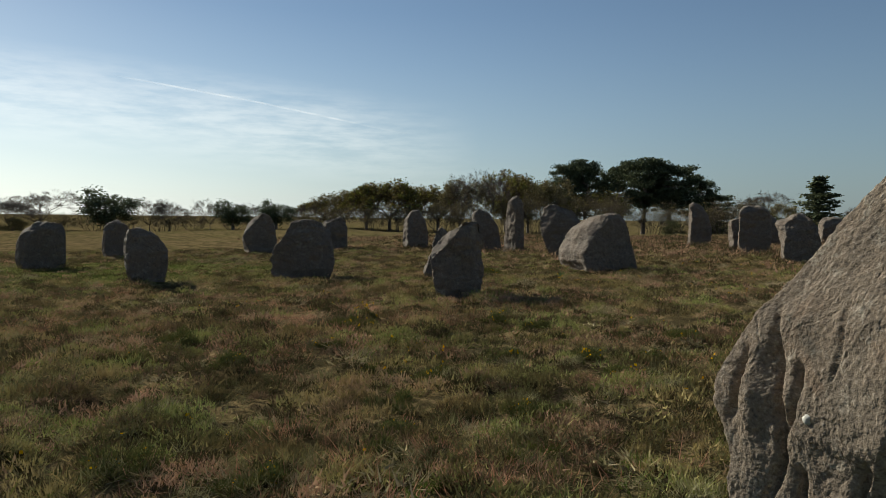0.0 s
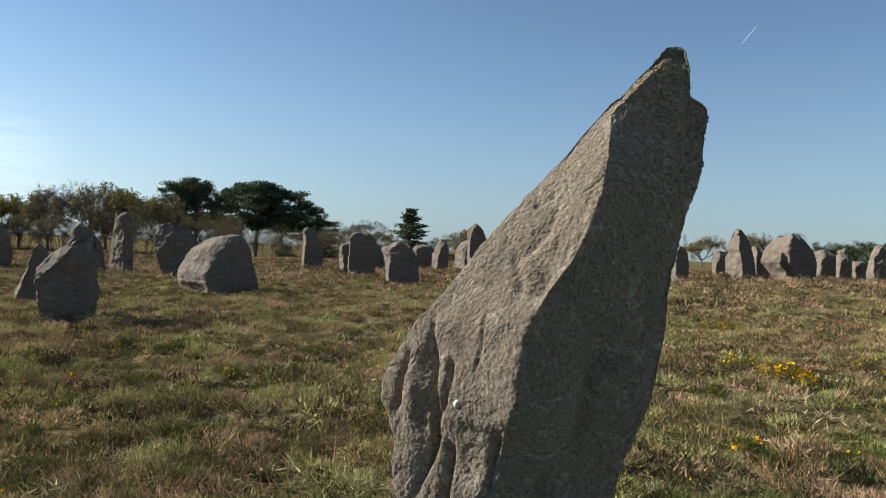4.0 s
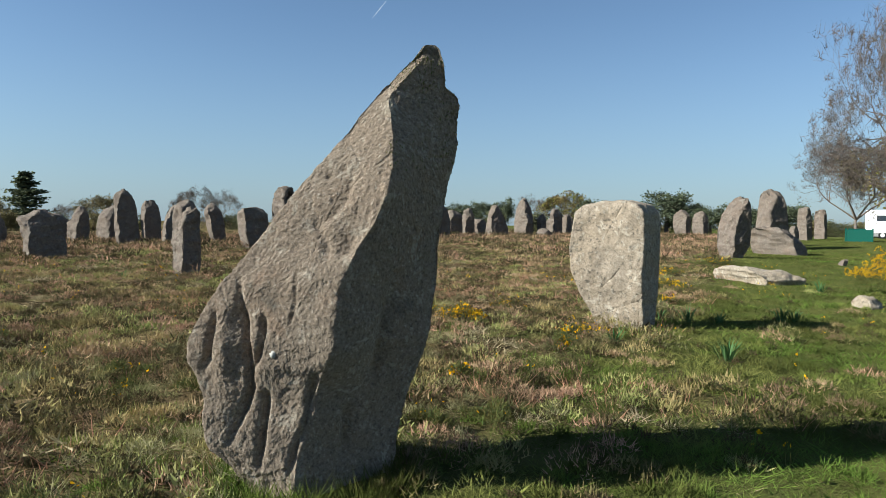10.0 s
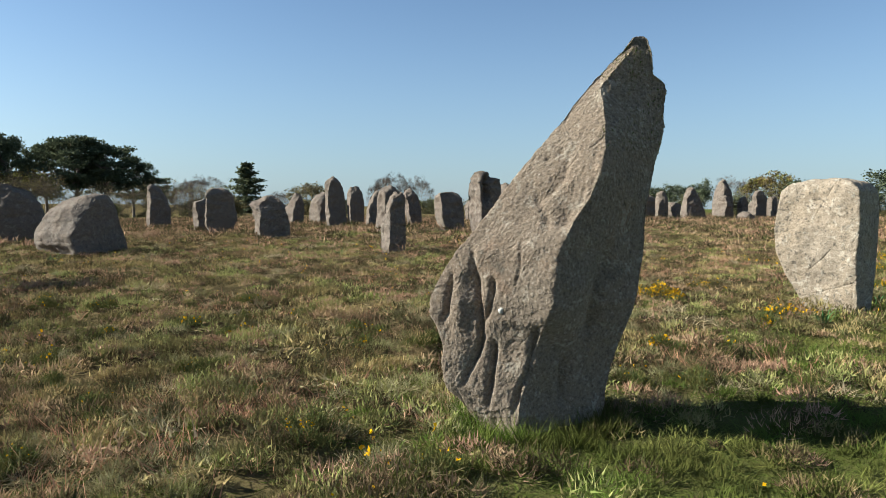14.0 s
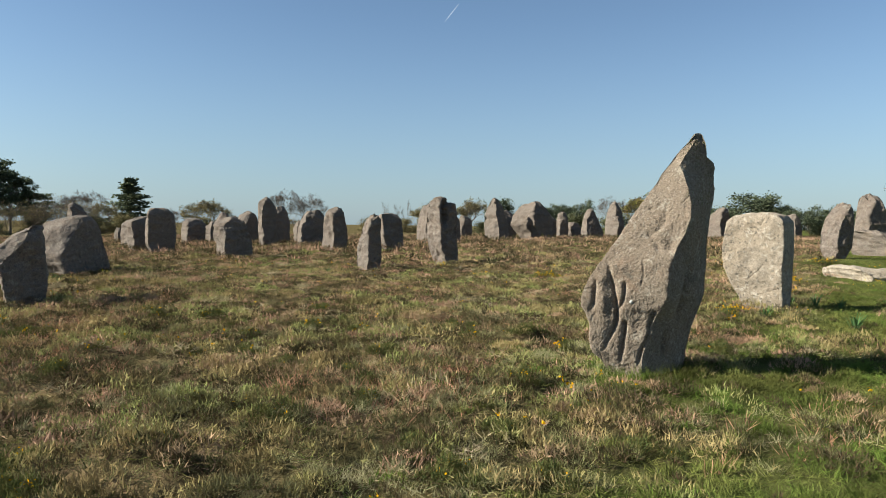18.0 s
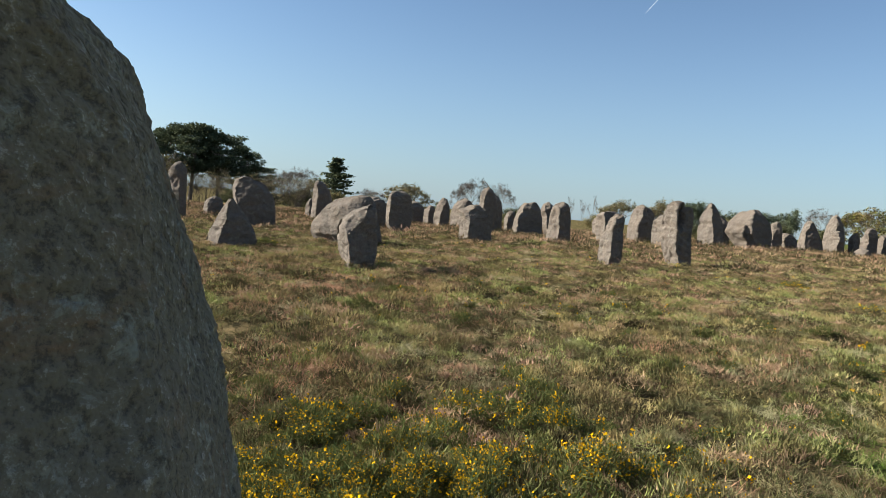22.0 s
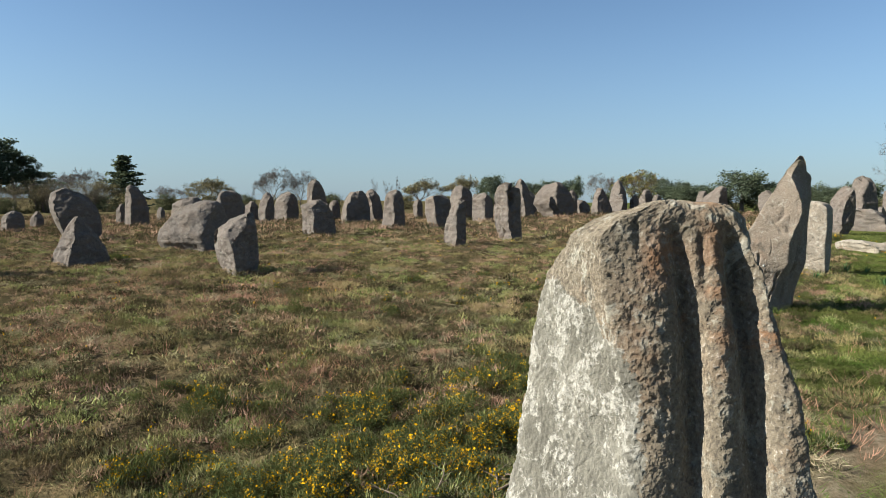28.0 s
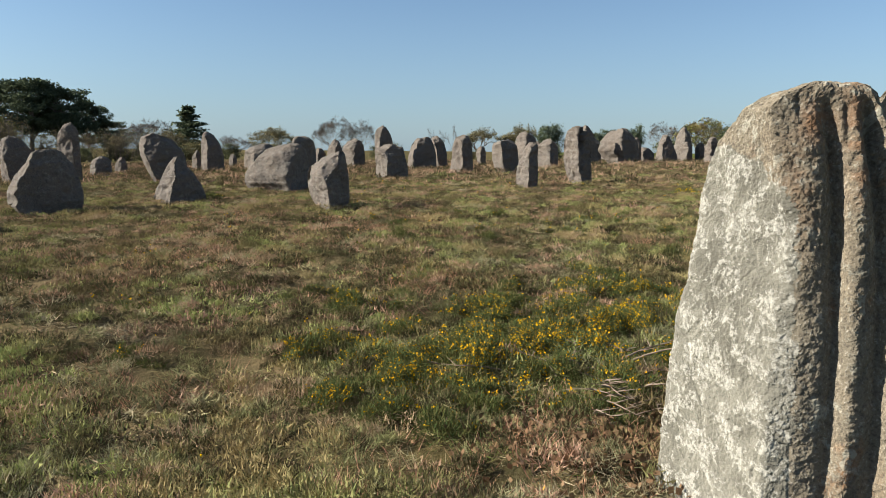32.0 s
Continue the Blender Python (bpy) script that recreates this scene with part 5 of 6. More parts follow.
def broadleaf(name, depth, kids, leaf=None, per=0, wide=0.75, label="", stout=1.0, limbs=5, spray=4):
    """A tree of height 10: short trunk, spreading limbs, twigs, and leaves if it has any."""
    pieces, twigs, tips = [], [], []
    sprout(np.array((0, 0, -0.3)), np.array((0, 0, 1.0)), 2.6, 0.28 * stout, 0, pieces, [], wide, 0, 0.05)
    top = np.array((0, 0, 2.1))
    for k in range(limbs):
        a = k * 6.283 / limbs + RNG.uniform(-0.3, 0.3)
        d = np.array((math.cos(a) * 0.75, math.sin(a) * 0.75, RNG.uniform(0.5, 1.1)))
        sprout(top, d / np.linalg.norm(d), RNG.uniform(2.2, 2.9), 0.16 * stout, depth, twigs, tips, wide, kids)
    ob = new(name)
    part("trunk", triangles("trunk", *joined(pieces), BARK), ob)
    ends = np.repeat(np.array(tips), spray, 0)
    way = RNG.normal(size=(len(ends), 3)) + (0, 0, 0.5)
    way /= np.linalg.norm(way, axis=1)[:, None]
    twigs.append(sprigs(ends, way, RNG.uniform(0.25, 0.7, len(ends)), RNG.uniform(0.015, 0.035, len(ends))))
    tagged(part("crown", triangles("crown", *joined(twigs), TWIG), ob), kind="stuff")
    if leaf:
        tagged(part("foliage", triangles("foliage", *leaves_at(tips, per, 0.3, 0.2), leaf), ob), kind="stuff")
    return tagged(ob, label, "tree", "trees round the field")


def pine(name, label):
    """A maritime pine: bare trunk, rising limbs, and flat separate plates of needles at their ends."""
    pieces, tips = [], []
    sprout(np.array((0, 0, -0.3)), np.array((0.05, 0, 1.0)), 6.5, 0.25, 0, pieces, [], 0, 0, 0.08)
    for k in range(48):
        z = RNG.uniform(3.4, 9.3)
        a, r = RNG.uniform(0, 6.28), (0.6 + 2.6 * (1 - abs(z - 6.6) / 4.2)) * RNG.uniform(0.5, 1.05)
        e = np.array((r * math.cos(a), r * math.sin(a), z))
        s = np.linspace(0, 1, 4)[:, None]
        pieces.append(tube(np.array((0.2, 0, min(z - 1.2, 6.0))) * (1 - s) + e * s, 0.09 * (1.1 - s[:, 0]), 4))
        for _ in range(RNG.randint(3, 7)):
            tips.append(e + RNG.normal(0, 1, 3) * (0.55, 0.55, 0.13))
    tips += [np.array((RNG.normal(0, 0.8), RNG.normal(0, 0.8), RNG.uniform(8.6, 9.8))) for _ in range(9)]
    ob = new(name)
    part("trunk", triangles("trunk", *joined(pieces), BARK), ob)
    tagged(part("crown", triangles("crown", *leaves_at(tips, 62, 0.30, 0.16, 0.45), NEEDLE), ob), kind="stuff")
    return tagged(ob, label, "tree", "trees round the field")


def tiered(name, radius, tiers, leaf, droop, label, gap=0.0):
    """Conifers: whorls of boughs on a straight stem; radius gives the outline by height 0..1."""
    ob = new(name)
    part("trunk", triangles("trunk", *tube(np.array(((0, 0, -0.3), (0, 0, 5), (0, 0, 9.9))), (0.22, 0.13, 0.03)), BARK), ob)
    tips = []
    for k in range(tiers):
        u = (k + RNG.uniform(-0.3, 0.3)) / tiers
        R = radius(u)
        for a in np.arange(0, 6.28, 6.28 / 9) + RNG.uniform(0, 1):
            for q in np.linspace(0.2, 1, 5):
                if RNG.rand() > gap:
                    r = R * q * RNG.uniform(0.8, 1.08)
                    tips.append((r * math.cos(a), r * math.sin(a), 0.4 + 9.4 * u - droop * r + RNG.uniform(-0.1, 0.1)))
    tagged(part("crown", triangles("crown", *leaves_at(tips, 11, 0.2, 0.24, 0.6), leaf), ob), kind="stuff")
    return tagged(ob, label, "tree", "trees round the field")


def shrub(name, leaf, label):
    pts = []
    for k in range(34):
        a, r = RNG.uniform(0, 6.28), math.sqrt(RNG.rand()) * 4.6
        pts.append((r * math.cos(a), r * math.sin(a) * 0.6, RNG.uniform(0.3, 8.6) * (1 - (r / 5.4) ** 2) ** 0.5))
    ob = new(name)
    stems = [tube(np.array(((0, 0, -0.3), (p[0] * 0.5, p[1] * 0.5, p[2] * 0.6), p)), (0.12, 0.08, 0.02), 4) for p in pts[:14]]
    part("stem", triangles("stem", *joined(stems), TWIG), ob)
    tagged(part("crown", triangles("crown", *leaves_at(pts, 190, 0.75, 0.24), leaf), ob), kind="stuff")
    return tagged(ob, label, "bush", "hedge round the field")


def thicket(name, label):
    """A leafless brownish thicket: many fine rising stems with a few buds."""
    pieces, tips = [], []
    for k in range(26):
        a, r = RNG.uniform(0, 6.28), math.sqrt(RNG.rand()) * 3.6
        d = np.array((math.cos(a) * 0.3, math.sin(a) * 0.3, 1.0))
        sprout(np.array((r * math.cos(a), r * math.sin(a) * 0.7, -0.2)), d / np.linalg.norm(d), RNG.uniform(2.2, 4.2), 0.07, 3, pieces, tips, 0.6, 3, sides=3)
    ends = np.repeat(np.array(tips), 3, 0)
    way = RNG.normal(size=(len(ends), 3)) + (0, 0, 0.6)
    way /= np.linalg.norm(way, axis=1)[:, None]
    pieces.append(sprigs(ends, way, RNG.uniform(0.3, 0.8, len(ends)), RNG.uniform(0.02, 0.045, len(ends))))
    ob = new(name)
    tagged(part("branchwork", triangles("branchwork", *joined(pieces), TWIG), ob), kind="stuff")
    tagged(part("foliage", triangles("foliage", *leaves_at(tips, 2, 0.3, 0.16), OLIVE), ob), kind="stuff")
    return tagged(ob, label, "bush", "hedge round the field")


def round_tree(name, leaf, label):
    """A dense dark evergreen, leafy almost to the ground."""
    pts = []
    while len(pts) < 95:
        p = RNG.uniform(-1, 1, 3)
        lump = 0.8 + 0.2 * math.sin(p[0] * 6 + 1) * math.cos(p[1] * 5 + p[2] * 4)
        if 0.25 < np.linalg.norm(p) < lump:
            pts.append((p[0] * 4, p[1] * 4, 5.2 + p[2] * 4.4))
    ob = new(name)
    part("trunk", triangles("trunk", *tube(np.array(((0, 0, -0.3), (0, 0, 3), (0.2, 0, 7))), (0.3, 0.22, 0.08)), BARK), ob)
    tagged(part("crown", triangles("crown", *leaves_at(pts, 75, 0.40, 0.2), leaf), ob), kind="stuff")
    return tagged(ob, label, "tree", "trees round the field")


KINDS = {
    "holm": [round_tree("evergreen_oak", NEEDLE, "dense dark round evergreen tree") for _ in range(2)],
    "oak": [broadleaf("oak_tree", 3, 4, SPRING, 9, 0.8, "oak tree in thin yellow-green spring leaf") for _ in range(2)],
    "bud": [broadleaf("budding_tree", 4, 3, OLIVE, 6, 0.75, "brownish budding tree with fine twigs") for _ in range(2)],
    "bare": [broadleaf("bare_tree", 5, 3, None, 0, 0.7, "leafless tree with a fine round crown", 0.6, 6) for _ in range(2)],
    "pine": [pine("pine_tree", "dark maritime pine with a ragged broad crown") for _ in range(3)],
    "fir": [tiered("conifer", lambda u: 2.9 * (1 - u) ** 0.75 * min(1, u * 6 + 0.5), 26, NEEDLE, 0.15, "dense dark conical conifer")],
    "cedar": [tiered("cedar", lambda u: 3.6 * (1 - u) ** 0.8 * (0.75 + 0.35 * math.sin(u * 40)), 15, NEEDLE, 0.1, "dark tiered conifer with separate level boughs", 0.3)],
    "slim": [broadleaf("slender_tree", 4, 3, None, 0, 0.35, "slender leafless tree far behind the rows", 0.5, 4)],
    "bush": [shrub("hedge_bush", m, t) for m, t in ((HEDGE, "dark rounded hedge bush"), (OLIVE, "brownish leafless hedge bush"), (HEDGE, "dark rounded hedge bush"))],
    "thicket": [thicket("thicket", "leafless brown thicket behind the rows") for _ in range(2)],
    "bigbare": [broadleaf("bare_oak", 6, 3, None, 0, 0.7, "large leafless oak with a wide fine-twigged crown", 0.65, 11, 3)],
}
USED = set()


def reach_of(ob):
    """Half the crown's width, and its height."""
    wide = tall = 0.0
    for c in ob.children:
        co = np.empty(len(c.data.vertices) * 3, np.float32)
        c.data.vertices.foreach_get("co", co)
        wide = max(wide, float(np.quantile(np.abs(co[0::3]), 0.98)))
        tall = max(tall, float(np.quantile(co[2::3], 0.995)))
    return wide, tall


def tree(kind, x, y, z, tall, wide):
    """Stands a tree of that kind; the first of each kind is moved, the next are copies."""
    kinds = KINDS[kind]
    pick = kinds[RNG.randint(len(kinds))]
    ground_z = float(terrain(np.array([x]), np.array([y]))[0])
    tall, z = tall + z - ground_z, ground_z - 0.05
    own, high = reach_of(pick)
    up = tall / high
    side = up * min(1.8, max(0.3, wide * 0.55 / (own * up)))
    m = pose(x, y, z, 0, 0, RNG.uniform(0, 360)) @ Matrix.Diagonal((side, side, up, 1))
    if pick.name in USED:
        copy_thing(pick, m @ Matrix.Diagonal([1 / v for v in pick.scale] + [1]))
    else:
        USED.add(pick.name)
        pick.matrix_world = m


tree("oak", -119.4, 60.6, -1.0, 5.8, 10.0)
tree("bud", -116.0, 62.9, -1.0, 7.2, 9.9)
tree("oak", -109.7, 63.9, -1.0, 8.2, 9.5)
tree("oak", -103.4, 64.7, -1.0, 8.7, 9.1)
tree("bud", -110.2, 74.4, -1.0, 8.1, 10.0)
tree("oak", -103.7, 75.0, -1.0, 8.1, 9.6)
tree("bud", -97.4, 75.1, -1.0, 9.1, 9.2)
tree("bare", -91.1, 75.0, -1.0, 9.9, 8.8)
tree("oak", -99.3, 87.0, -1.0, 11.2, 9.9)
tree("oak", -92.9, 86.7, -1.0, 10.0, 9.5)
tree("bud", -86.6, 86.0, -1.0, 9.4, 9.1)
tree("oak", -84.9, 95.9, -1.0, 7.3, 9.6)
tree("pine", -92.3, 95.8, -1.0, 12.4, 5.8)
tree("pine", -90.2, 97.9, -1.0, 13.2, 7.3)
tree("pine", -89.3, 106.6, -1.0, 12.8, 7.7)
tree("pine", -82.3, 104.6, -1.0, 13.3, 8.4)
tree("pine", -78.5, 107.6, -1.0, 12.2, 7.9)
tree("pine", -77.5, 113.2, -1.0, 10.7, 6.5)
tree("pine", -75.7, 116.8, -1.0, 7.2, 5.5)
tree("bare", -113.9, 13.6, -1.0, 5.7, 9.5)
tree("bare", -111.4, 27.9, -1.0, 4.9, 6.3)
tree("bare", -110.7, 30.6, -1.0, 4.8, 5.4)
tree("bare", -109.0, 36.1, -1.0, 4.9, 4.1)
tree("bare", -106.7, 42.6, -1.0, 4.3, 4.5)
tree("bare", -104.0, 48.9, -1.0, 4.4, 4.5)
tree("bare", -114.3, 10.2, -1.0, 4.6, 7.2)
tree("holm", -109.7, 21.7, -1.0, 6.0, 8.8)
tree("holm", -105.1, 38.2, -1.0, 4.7, 5.8)
tree("holm", -102.8, 44.1, -1.0, 4.8, 5.6)
tree("bush", -111.3, 10.2, -1.2, 2.2, 7.5)
tree("thicket", -117.7, 16.1, -1.2, 3.3, 8.0)
tree("thicket", -114.8, 21.1, -1.2, 3.3, 7.8)
tree("thicket", -112.2, 24.3, -1.2, 3.3, 7.7)
tree("thicket", -108.9, 29.4, -1.2, 3.2, 7.6)
tree("thicket", -114.6, 35.1, -1.2, 3.2, 8.0)
tree("thicket", -110.7, 40.4, -1.2, 3.2, 7.9)
tree("thicket", -107.3, 43.6, -1.2, 3.2, 7.8)
tree("thicket", -103.0, 48.7, -1.2, 3.2, 7.6)
tree("thicket", -99.3, 51.6, -1.2, 4.7, 7.5)
tree("thicket", -102.3, 60.8, -1.2, 5.2, 8.0)
tree("thicket", -98.2, 63.6, -1.2, 5.5, 7.8)
tree("thicket", -92.7, 68.0, -1.2, 5.8, 7.7)
tree("thicket", -88.5, 70.3, -1.2, 6.0, 7.6)
tree("thicket", -89.6, 79.9, -1.2, 6.6, 8.0)
tree("thicket", -85.0, 81.9, -1.2, 6.8, 7.9)
tree("thicket", -78.9, 85.1, -1.2, 7.0, 7.8)
tree("thicket", -74.4, 86.5, -1.2, 7.2, 7.6)
tree("thicket", -68.4, 88.9, -1.2, 5.2, 7.5)
tree("thicket", -69.3, 96.9, -1.2, 5.6, 8.0)
tree("thicket", -63.2, 98.7, -1.2, 5.9, 7.8)
tree("thicket", -58.9, 99.0, -1.2, 6.1, 7.7)
tree("bare", -79.1, 137.8, -1.5, 8.9, 11.6)
tree("bud", -68.9, 128.3, -1.5, 6.2, 5.3)
tree("cedar", -88.5, 179.8, -1.6, 14.8, 12.6)
tree("bare", -65.3, 151.5, -1.0, 5.4, 8.7)
tree("bud", -43.7, 111.4, 0.0, 5.0, 7.4)
tree("bare", -52.2, 189.9, -0.5, 10.9, 9.6)
tree("bare", -44.8, 191.5, -0.5, 9.9, 9.6)
tree("slim", -30.1, 251.2, -1.0, 10.5, 2.9)
tree("slim", -25.9, 251.5, -1.0, 9.8, 2.9)
tree("slim", -22.3, 251.8, -1.0, 11.4, 2.9)
tree("bud", -11.7, 182.2, 0.0, 7.4, 10.5)
tree("bud", -0.8, 182.2, 0.0, 8.2, 10.5)
tree("holm", 6.6, 171.9, 0.0, 8.1, 5.7)
tree("holm", 17.1, 170.9, 0.0, 6.3, 5.1)
tree("holm", 26.2, 169.5, 0.0, 7.8, 5.7)
tree("holm", 21.2, 170.3, 0.0, 6.9, 5.1)
tree("holm", 13.0, 171.3, 0.0, 6.3, 5.1)
tree("bare", 31.7, 158.1, 0.0, 8.2, 6.7)
tree("oak", 30.9, 125.4, 0.5, 7.0, 8.2)
tree("holm", 28.2, 97.0, 0.3, 4.8, 6.1)
tree("holm", 25.5, 82.0, 0.3, 4.0, 4.5)
tree("holm", 37.9, 96.6, 0.3, 6.1, 6.7)
tree("holm", 40.3, 95.5, 0.3, 4.5, 4.5)
tree("holm", 44.8, 90.0, 0.3, 4.2, 6.1)
tree("holm", 44.3, 83.5, 0.3, 3.7, 4.9)
tree("holm", 48.5, 84.6, 0.3, 4.2, 5.1)
tree("holm", 33.3, 95.2, 0.3, 4.0, 5.2)
tree("holm", 38.1, 83.3, 0.3, 3.6, 4.8)
tree("bush", -62.7, 86.4, 0.0, 1.5, 6.9)
tree("bush", -66.9, 103.6, 0.0, 2.5, 8.0)
tree("bush", -69.5, 121.4, 0.0, 2.6, 9.1)
tree("bush", -54.3, 103.1, 0.0, 2.5, 7.6)
tree("bush", -55.1, 121.2, 0.0, 2.5, 8.7)
tree("bush", -41.5, 101.6, 0.0, 2.4, 7.2)
tree("bush", -40.3, 119.7, 0.0, 2.5, 8.3)
tree("thicket", -37.1, 137.9, 0.0, 3.0, 9.4)
tree("bush", -25.6, 116.7, 0.0, 2.8, 7.9)
tree("bush", -20.6, 134.5, 0.0, 2.9, 9.0)
tree("bush", -11.5, 112.2, 0.0, 2.6, 7.6)
tree("bush", -4.7, 129.3, 0.0, 2.7, 8.6)
tree("bush", 1.5, 106.1, 0.0, 2.5, 7.2)
tree("bush", 9.7, 122.4, 0.0, 3.8, 8.3)
tree("bush", 19.7, 138.1, 0.0, 4.1, 9.3)
tree("bush", 22.3, 114.1, 0.0, 3.6, 7.9)
tree("bush", 33.3, 128.8, 0.0, 3.8, 9.0)
tree("bush", 32.8, 104.9, 0.0, 3.4, 7.5)
tree("bush", 44.6, 118.7, 0.0, 3.6, 8.6)
tree("bush", 41.0, 95.2, 0.0, 3.2, 7.1)
tree("bush", 53.3, 108.2, 0.0, 3.4, 8.2)
tree("bush", 66.6, 120.3, 0.0, 3.5, 9.3)
tree("bush", 59.7, 97.7, 0.0, 3.1, 7.8)
tree("bush", 46.8, 81.8, 0.4, 1.7, 5.2)
tree("bush", 48.9, 80.6, 0.4, 2.0, 5.2)
tree("bush", 51.1, 79.2, 0.4, 2.1, 6.0)
tree("bush", 53.2, 77.8, 0.4, 2.0, 6.0)
tree("bush", 55.0, 76.5, 0.4, 2.6, 6.0)
tree("bush", 41.3, 84.7, 0.4, 1.4, 4.5)
tree("bush", 44.1, 83.3, 0.4, 1.5, 4.5)
tree("bigbare", 31.3, 38.0, 0.8, 14.5, 10.6)
tree("bare", 25.4, 37.4, 0.8, 5.9, 6.2)
tree("oak", 36.7, 49.1, 0.8, 7.4, 7.3)
for kinds in KINDS.values():
    for ob in kinds:
        if ob.name not in USED:
            for c in list(ob.children):
                bpy.data.objects.remove(c)
            bpy.data.objects.remove(ob)


# ---- beyond the lawn: a caravan and a green bin store ----
def box_mesh(name, sx, sy, sz, bevel, material):
    bm = bmesh.new()
    bmesh.ops.create_cube(bm, size=1.0)
    bmesh.ops.scale(bm, vec=(sx, sy, sz), verts=bm.verts)
    bmesh.ops.translate(bm, vec=(0, 0, sz / 2), verts=bm.verts)
    if bevel:
        bmesh.ops.bevel(bm, geom=bm.edges[:], offset=bevel, segments=3, affect="EDGES", profile=0.5)
    me = bpy.data.meshes.new(name)
    bm.to_mesh(me)
    bm.free()
    me.materials.append(material)
    return me


def put_part(name, me, parent, x, y, z, label=""):
    ob = part(name, me, parent, label)
    ob.location = (x, y, z)
    return ob


def wheel_mesh(name, r, w, material):
    bm = bmesh.new()
    bmesh.ops.create_cone(bm, cap_ends=True, segments=24, radius1=r, radius2=r, depth=w)
    bmesh.ops.rotate(bm, cent=(0, 0, 0), matrix=Matrix.Rotation(math.pi / 2, 3, "X"), verts=bm.verts)
    bmesh.ops.bevel(bm, geom=[e for e in bm.edges if len(e.link_faces) == 2 and e.calc_face_angle(0) > 1], offset=w * 0.15, segments=2, affect="EDGES")
    me = bpy.data.meshes.new(name)
    bm.to_mesh(me)
    bm.free()
    me.materials.append(material)
    return me


van = thing("motorhome", 40.9, 53.6, 0.7, -34)
put_part("body", box_mesh("body", 6.2, 2.2, 1.9, 0.14, WHITE), van, 0, 0, 0.45)
put_part("skirt", box_mesh("skirt", 5.6, 2.1, 0.35, 0.04, plain("grey_plastic", (0.25, 0.25, 0.25))), van, 0, 0, 0.2)
for k, x in enumerate((-1.9, 0.2, 2.0)):
    put_part("window", box_mesh("window", 0.9, 0.04, 0.45, 0.015, BLUEGREY), van, x, -1.115, 1.45, "dark tinted window")
put_part("roof_vent", box_mesh("roof_vent", 0.6, 0.6, 0.12, 0.03, WHITE), van, 0.6, 0, 2.35)
for x in (-1.9, 2.1):
    for y in (-0.95, 0.95):
        wheel = put_part("wheel", wheel_mesh("wheel", 0.33, 0.22, RUBBER), van, x, y, 0.33)
        put_part("rim", wheel_mesh("rim", 0.19, 0.235, WHITE), wheel, 0, 0, 0, "white wheel rim")
tagged(van, "white motorhome parked beyond the lawn", "motorhome")

bin_store = thing("bin_store", 23.9, 34.9, 0.6, -35)
put_part("panel", box_mesh("panel", 1.2, 0.05, 0.75, 0.01, TEAL), bin_store, 0, -0.35, 0.08)
put_part("panel", box_mesh("panel", 1.2, 0.05, 0.75, 0.01, TEAL), bin_store, 0, 0.35, 0.08)
for s in (-0.6, 0.6):
    put_part("end_panel", box_mesh("end_panel", 0.05, 0.64, 0.75, 0.01, TEAL), bin_store, s, 0, 0.08)
    for y in (-0.35, 0.35):
        put_part("post", box_mesh("post", 0.08, 0.08, 0.9, 0.01, TEAL), bin_store, s, y, 0)
put_part("lid", box_mesh("lid", 0.8, 0.6, 0.06, 0.02, TEAL), bin_store, -0.1, 0, 0.83)
tagged(bin_store, "dark green panelled bin store on the lawn edge", "bin store")


# ---- high cloud ----
def veil(name, pts, half, alpha, label, streak):
    """A thin band of ice cloud along points far off in the sky, fading out at its rims."""
    k = Nodes(name)
    k.t.nodes.remove(k.b)
    glow, clear_bit, mx = (k.t.nodes.new("ShaderNode" + n) for n in ("Emission", "BsdfTransparent", "MixShader"))
    glow.inputs["Color"].default_value = (1.0, 0.98, 0.96, 1)
    glow.inputs["Strength"].default_value = 0.87
    stretch = k.t.nodes.new("ShaderNodeMapping")
    stretch.inputs["Scale"].default_value = (1, 1, 6)
    k.t.links.new(k.co, stretch.inputs["Vector"])
    rag = k.ramp(k.noise(streak, 6, 0.6, stretch.outputs[0]), 0.25, 0.7)
    k.put(mx.inputs[0], k.math("MULTIPLY", k.math("MULTIPLY", k.attribute("fade"), rag), alpha))
    k.t.links.new(clear_bit.outputs[0], mx.inputs[1])
    k.t.links.new(glow.outputs[0], mx.inputs[2])
    k.t.links.new(mx.outputs[0], k.t.nodes["Material Output"].inputs["Surface"])
    P = np.array(pts, float)
    u = np.linspace(0, len(P) - 1, 40)
    C = np.stack([np.interp(u, np.arange(len(P)), P[:, i]) for i in range(3)], 1)
    verts, fade, faces = [], [], []
    for i, c in enumerate(C):
        ends = min(1, i / 6, (39 - i) / 10)
        for j in range(9):
            s = j / 4 - 1
            verts.append((c[0], c[1], c[2] + s * half))
            fade.append(max(0.0, (1 - s * s)) ** 1.5 * ends)
    for i in range(39):
        for j in range(8):
            a = i * 9 + j
            faces.append((a, a + 1, a + 10, a + 9))
    me = mesh_of(name, verts, faces, k.m, True)
    me.attributes.new("fade", "FLOAT", "POINT").data.foreach_set("value", fade)
    ob = new(name, me)
    ob.visible_shadow = False
    return tagged(ob, label, "cloud", kind="structure")


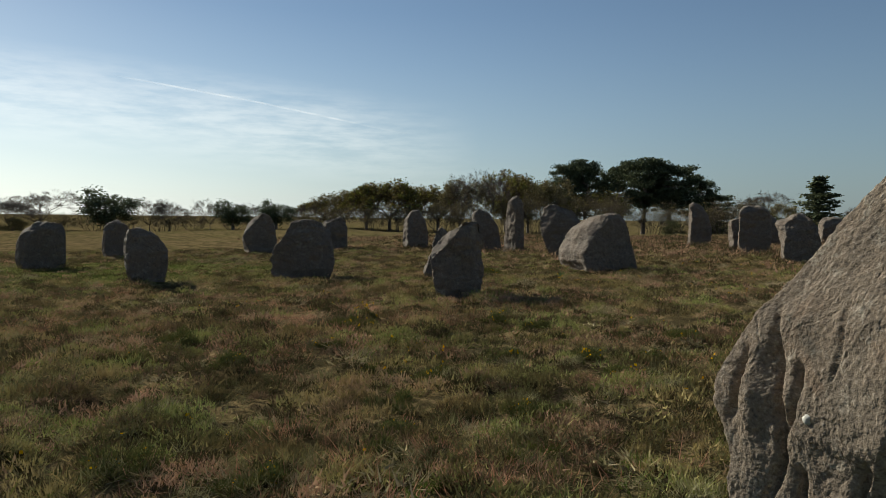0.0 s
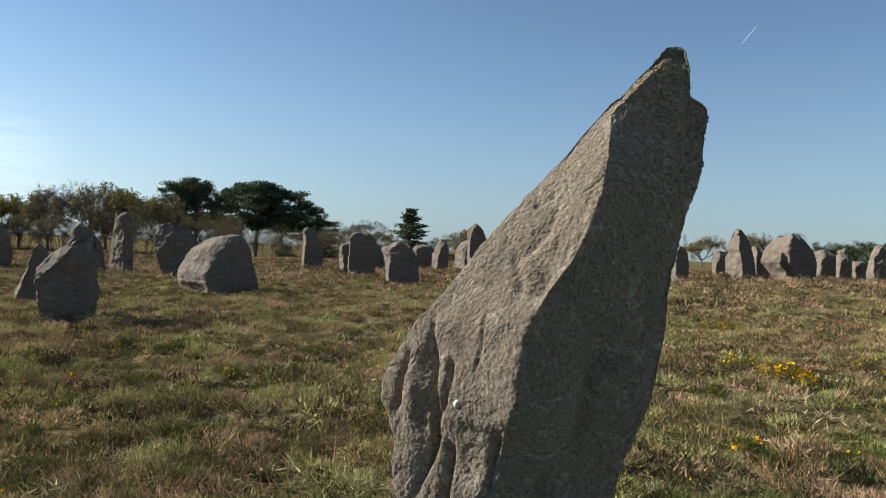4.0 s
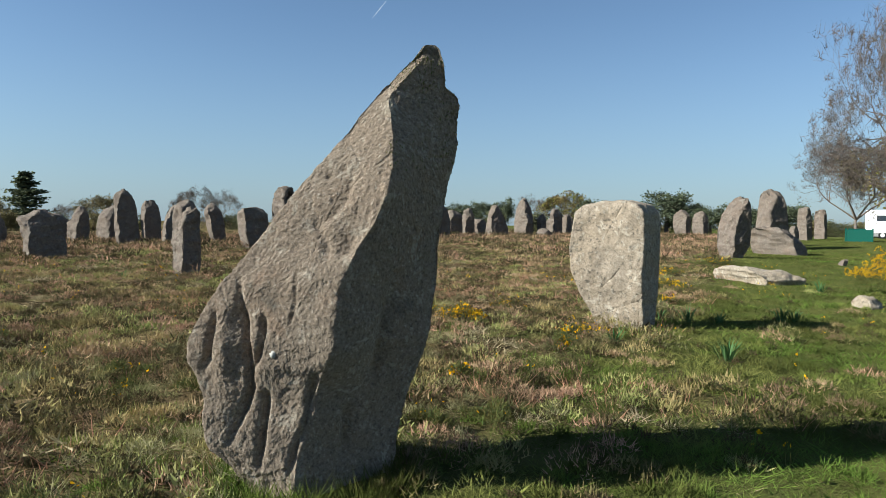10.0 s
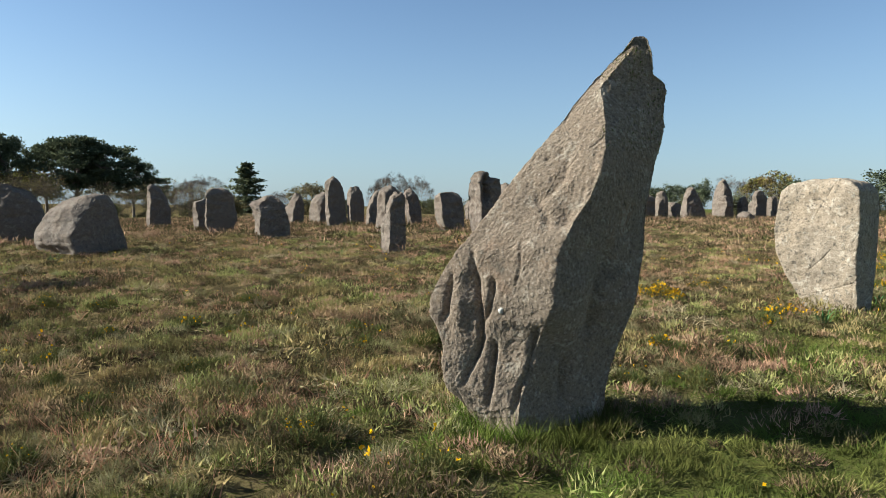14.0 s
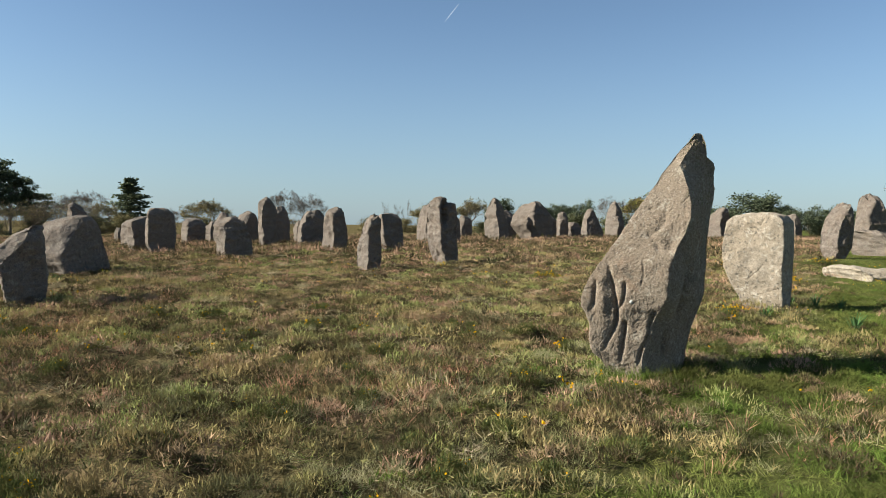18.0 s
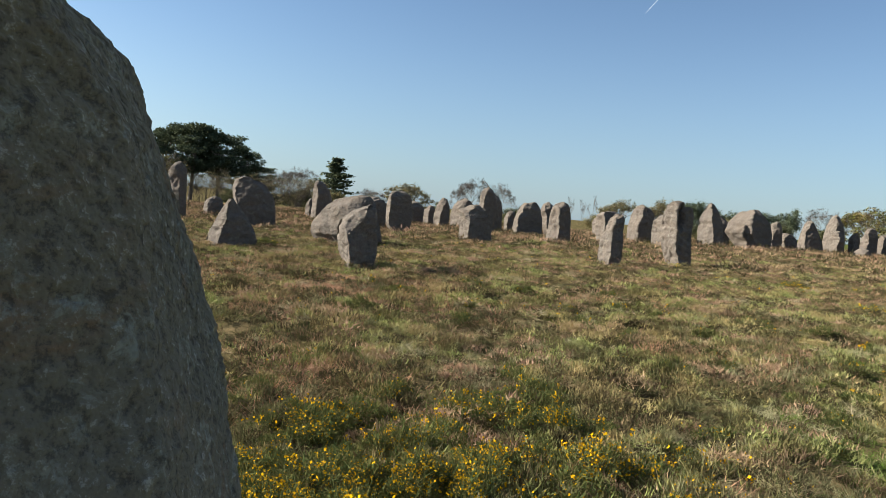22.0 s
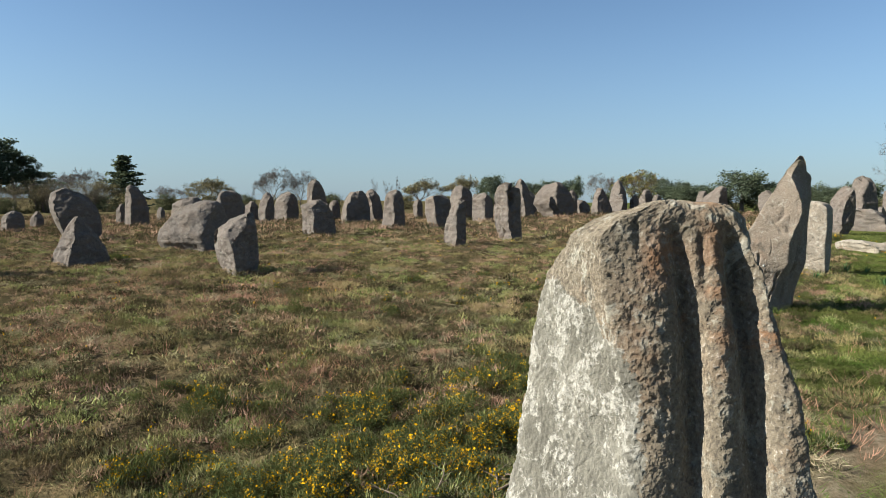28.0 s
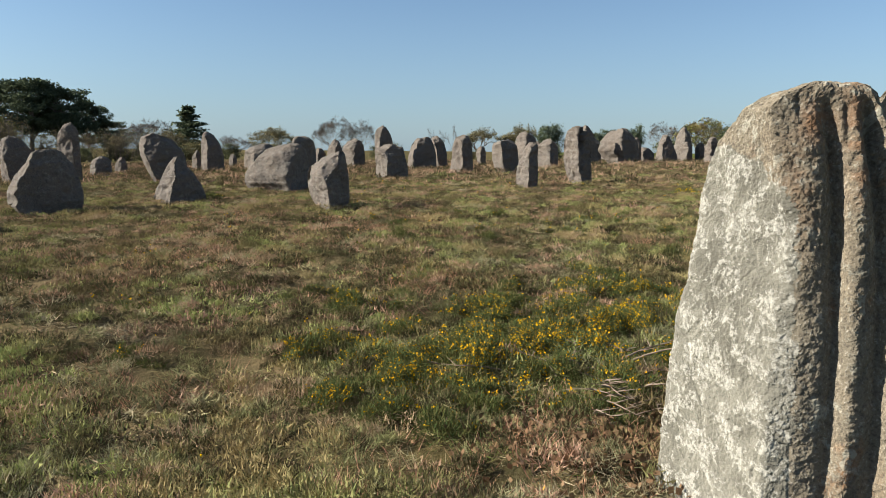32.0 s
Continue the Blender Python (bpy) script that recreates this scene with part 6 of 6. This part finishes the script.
veil("cirrus", ((-3448, -254, 546), (-3454, 272, 493), (-3347, 913, 461), (-3077, 1622, 390), (-2710, 2193, 315)), 240, 0.26, "thin streaked veil of cirrus cloud", 0.004)
veil("contrail", ((-3378, 685, 606), (-3213, 1283, 528), (-2912, 1900, 403)), 6, 0.3, "thin straight white contrail", 0.01)
veil("contrail", ((-30, 3346, 1027), (-99, 3368, 946)), 4, 0.3, "short thin white contrail", 0.01)


# ---- low horizon haze painted as a glowing shell, whiter towards the sun ----
def haze():
    k = Nodes("haze_glow")
    k.t.nodes.remove(k.b)
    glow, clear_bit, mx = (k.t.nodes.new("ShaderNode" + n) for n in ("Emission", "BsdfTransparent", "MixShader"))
    # haze light is emitted by the shell itself, stronger on the sun's side
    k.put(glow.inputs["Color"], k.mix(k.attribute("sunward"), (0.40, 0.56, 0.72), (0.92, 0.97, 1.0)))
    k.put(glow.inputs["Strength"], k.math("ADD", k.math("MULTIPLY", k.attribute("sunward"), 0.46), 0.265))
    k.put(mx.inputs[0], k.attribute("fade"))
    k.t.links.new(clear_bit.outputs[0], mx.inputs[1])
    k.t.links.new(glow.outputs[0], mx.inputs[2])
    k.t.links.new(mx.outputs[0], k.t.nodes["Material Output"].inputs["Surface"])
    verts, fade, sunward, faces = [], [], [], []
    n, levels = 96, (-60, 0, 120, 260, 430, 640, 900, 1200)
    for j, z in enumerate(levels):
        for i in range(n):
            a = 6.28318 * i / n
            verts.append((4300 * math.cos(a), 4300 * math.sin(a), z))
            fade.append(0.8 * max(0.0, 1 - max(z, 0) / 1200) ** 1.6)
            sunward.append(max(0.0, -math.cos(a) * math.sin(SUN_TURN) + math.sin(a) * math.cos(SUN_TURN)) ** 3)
    for j in range(len(levels) - 1):
        for i in range(n):
            faces.append((j * n + i, j * n + (i + 1) % n, (j + 1) * n + (i + 1) % n, (j + 1) * n + i))
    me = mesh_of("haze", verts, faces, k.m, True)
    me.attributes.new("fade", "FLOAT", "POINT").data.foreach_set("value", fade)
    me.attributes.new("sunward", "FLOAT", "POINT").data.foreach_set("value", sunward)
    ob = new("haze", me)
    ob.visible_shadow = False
    tagged(ob, "added glowing shell painting pale blue haze above the horizon", "haze", kind="structure")


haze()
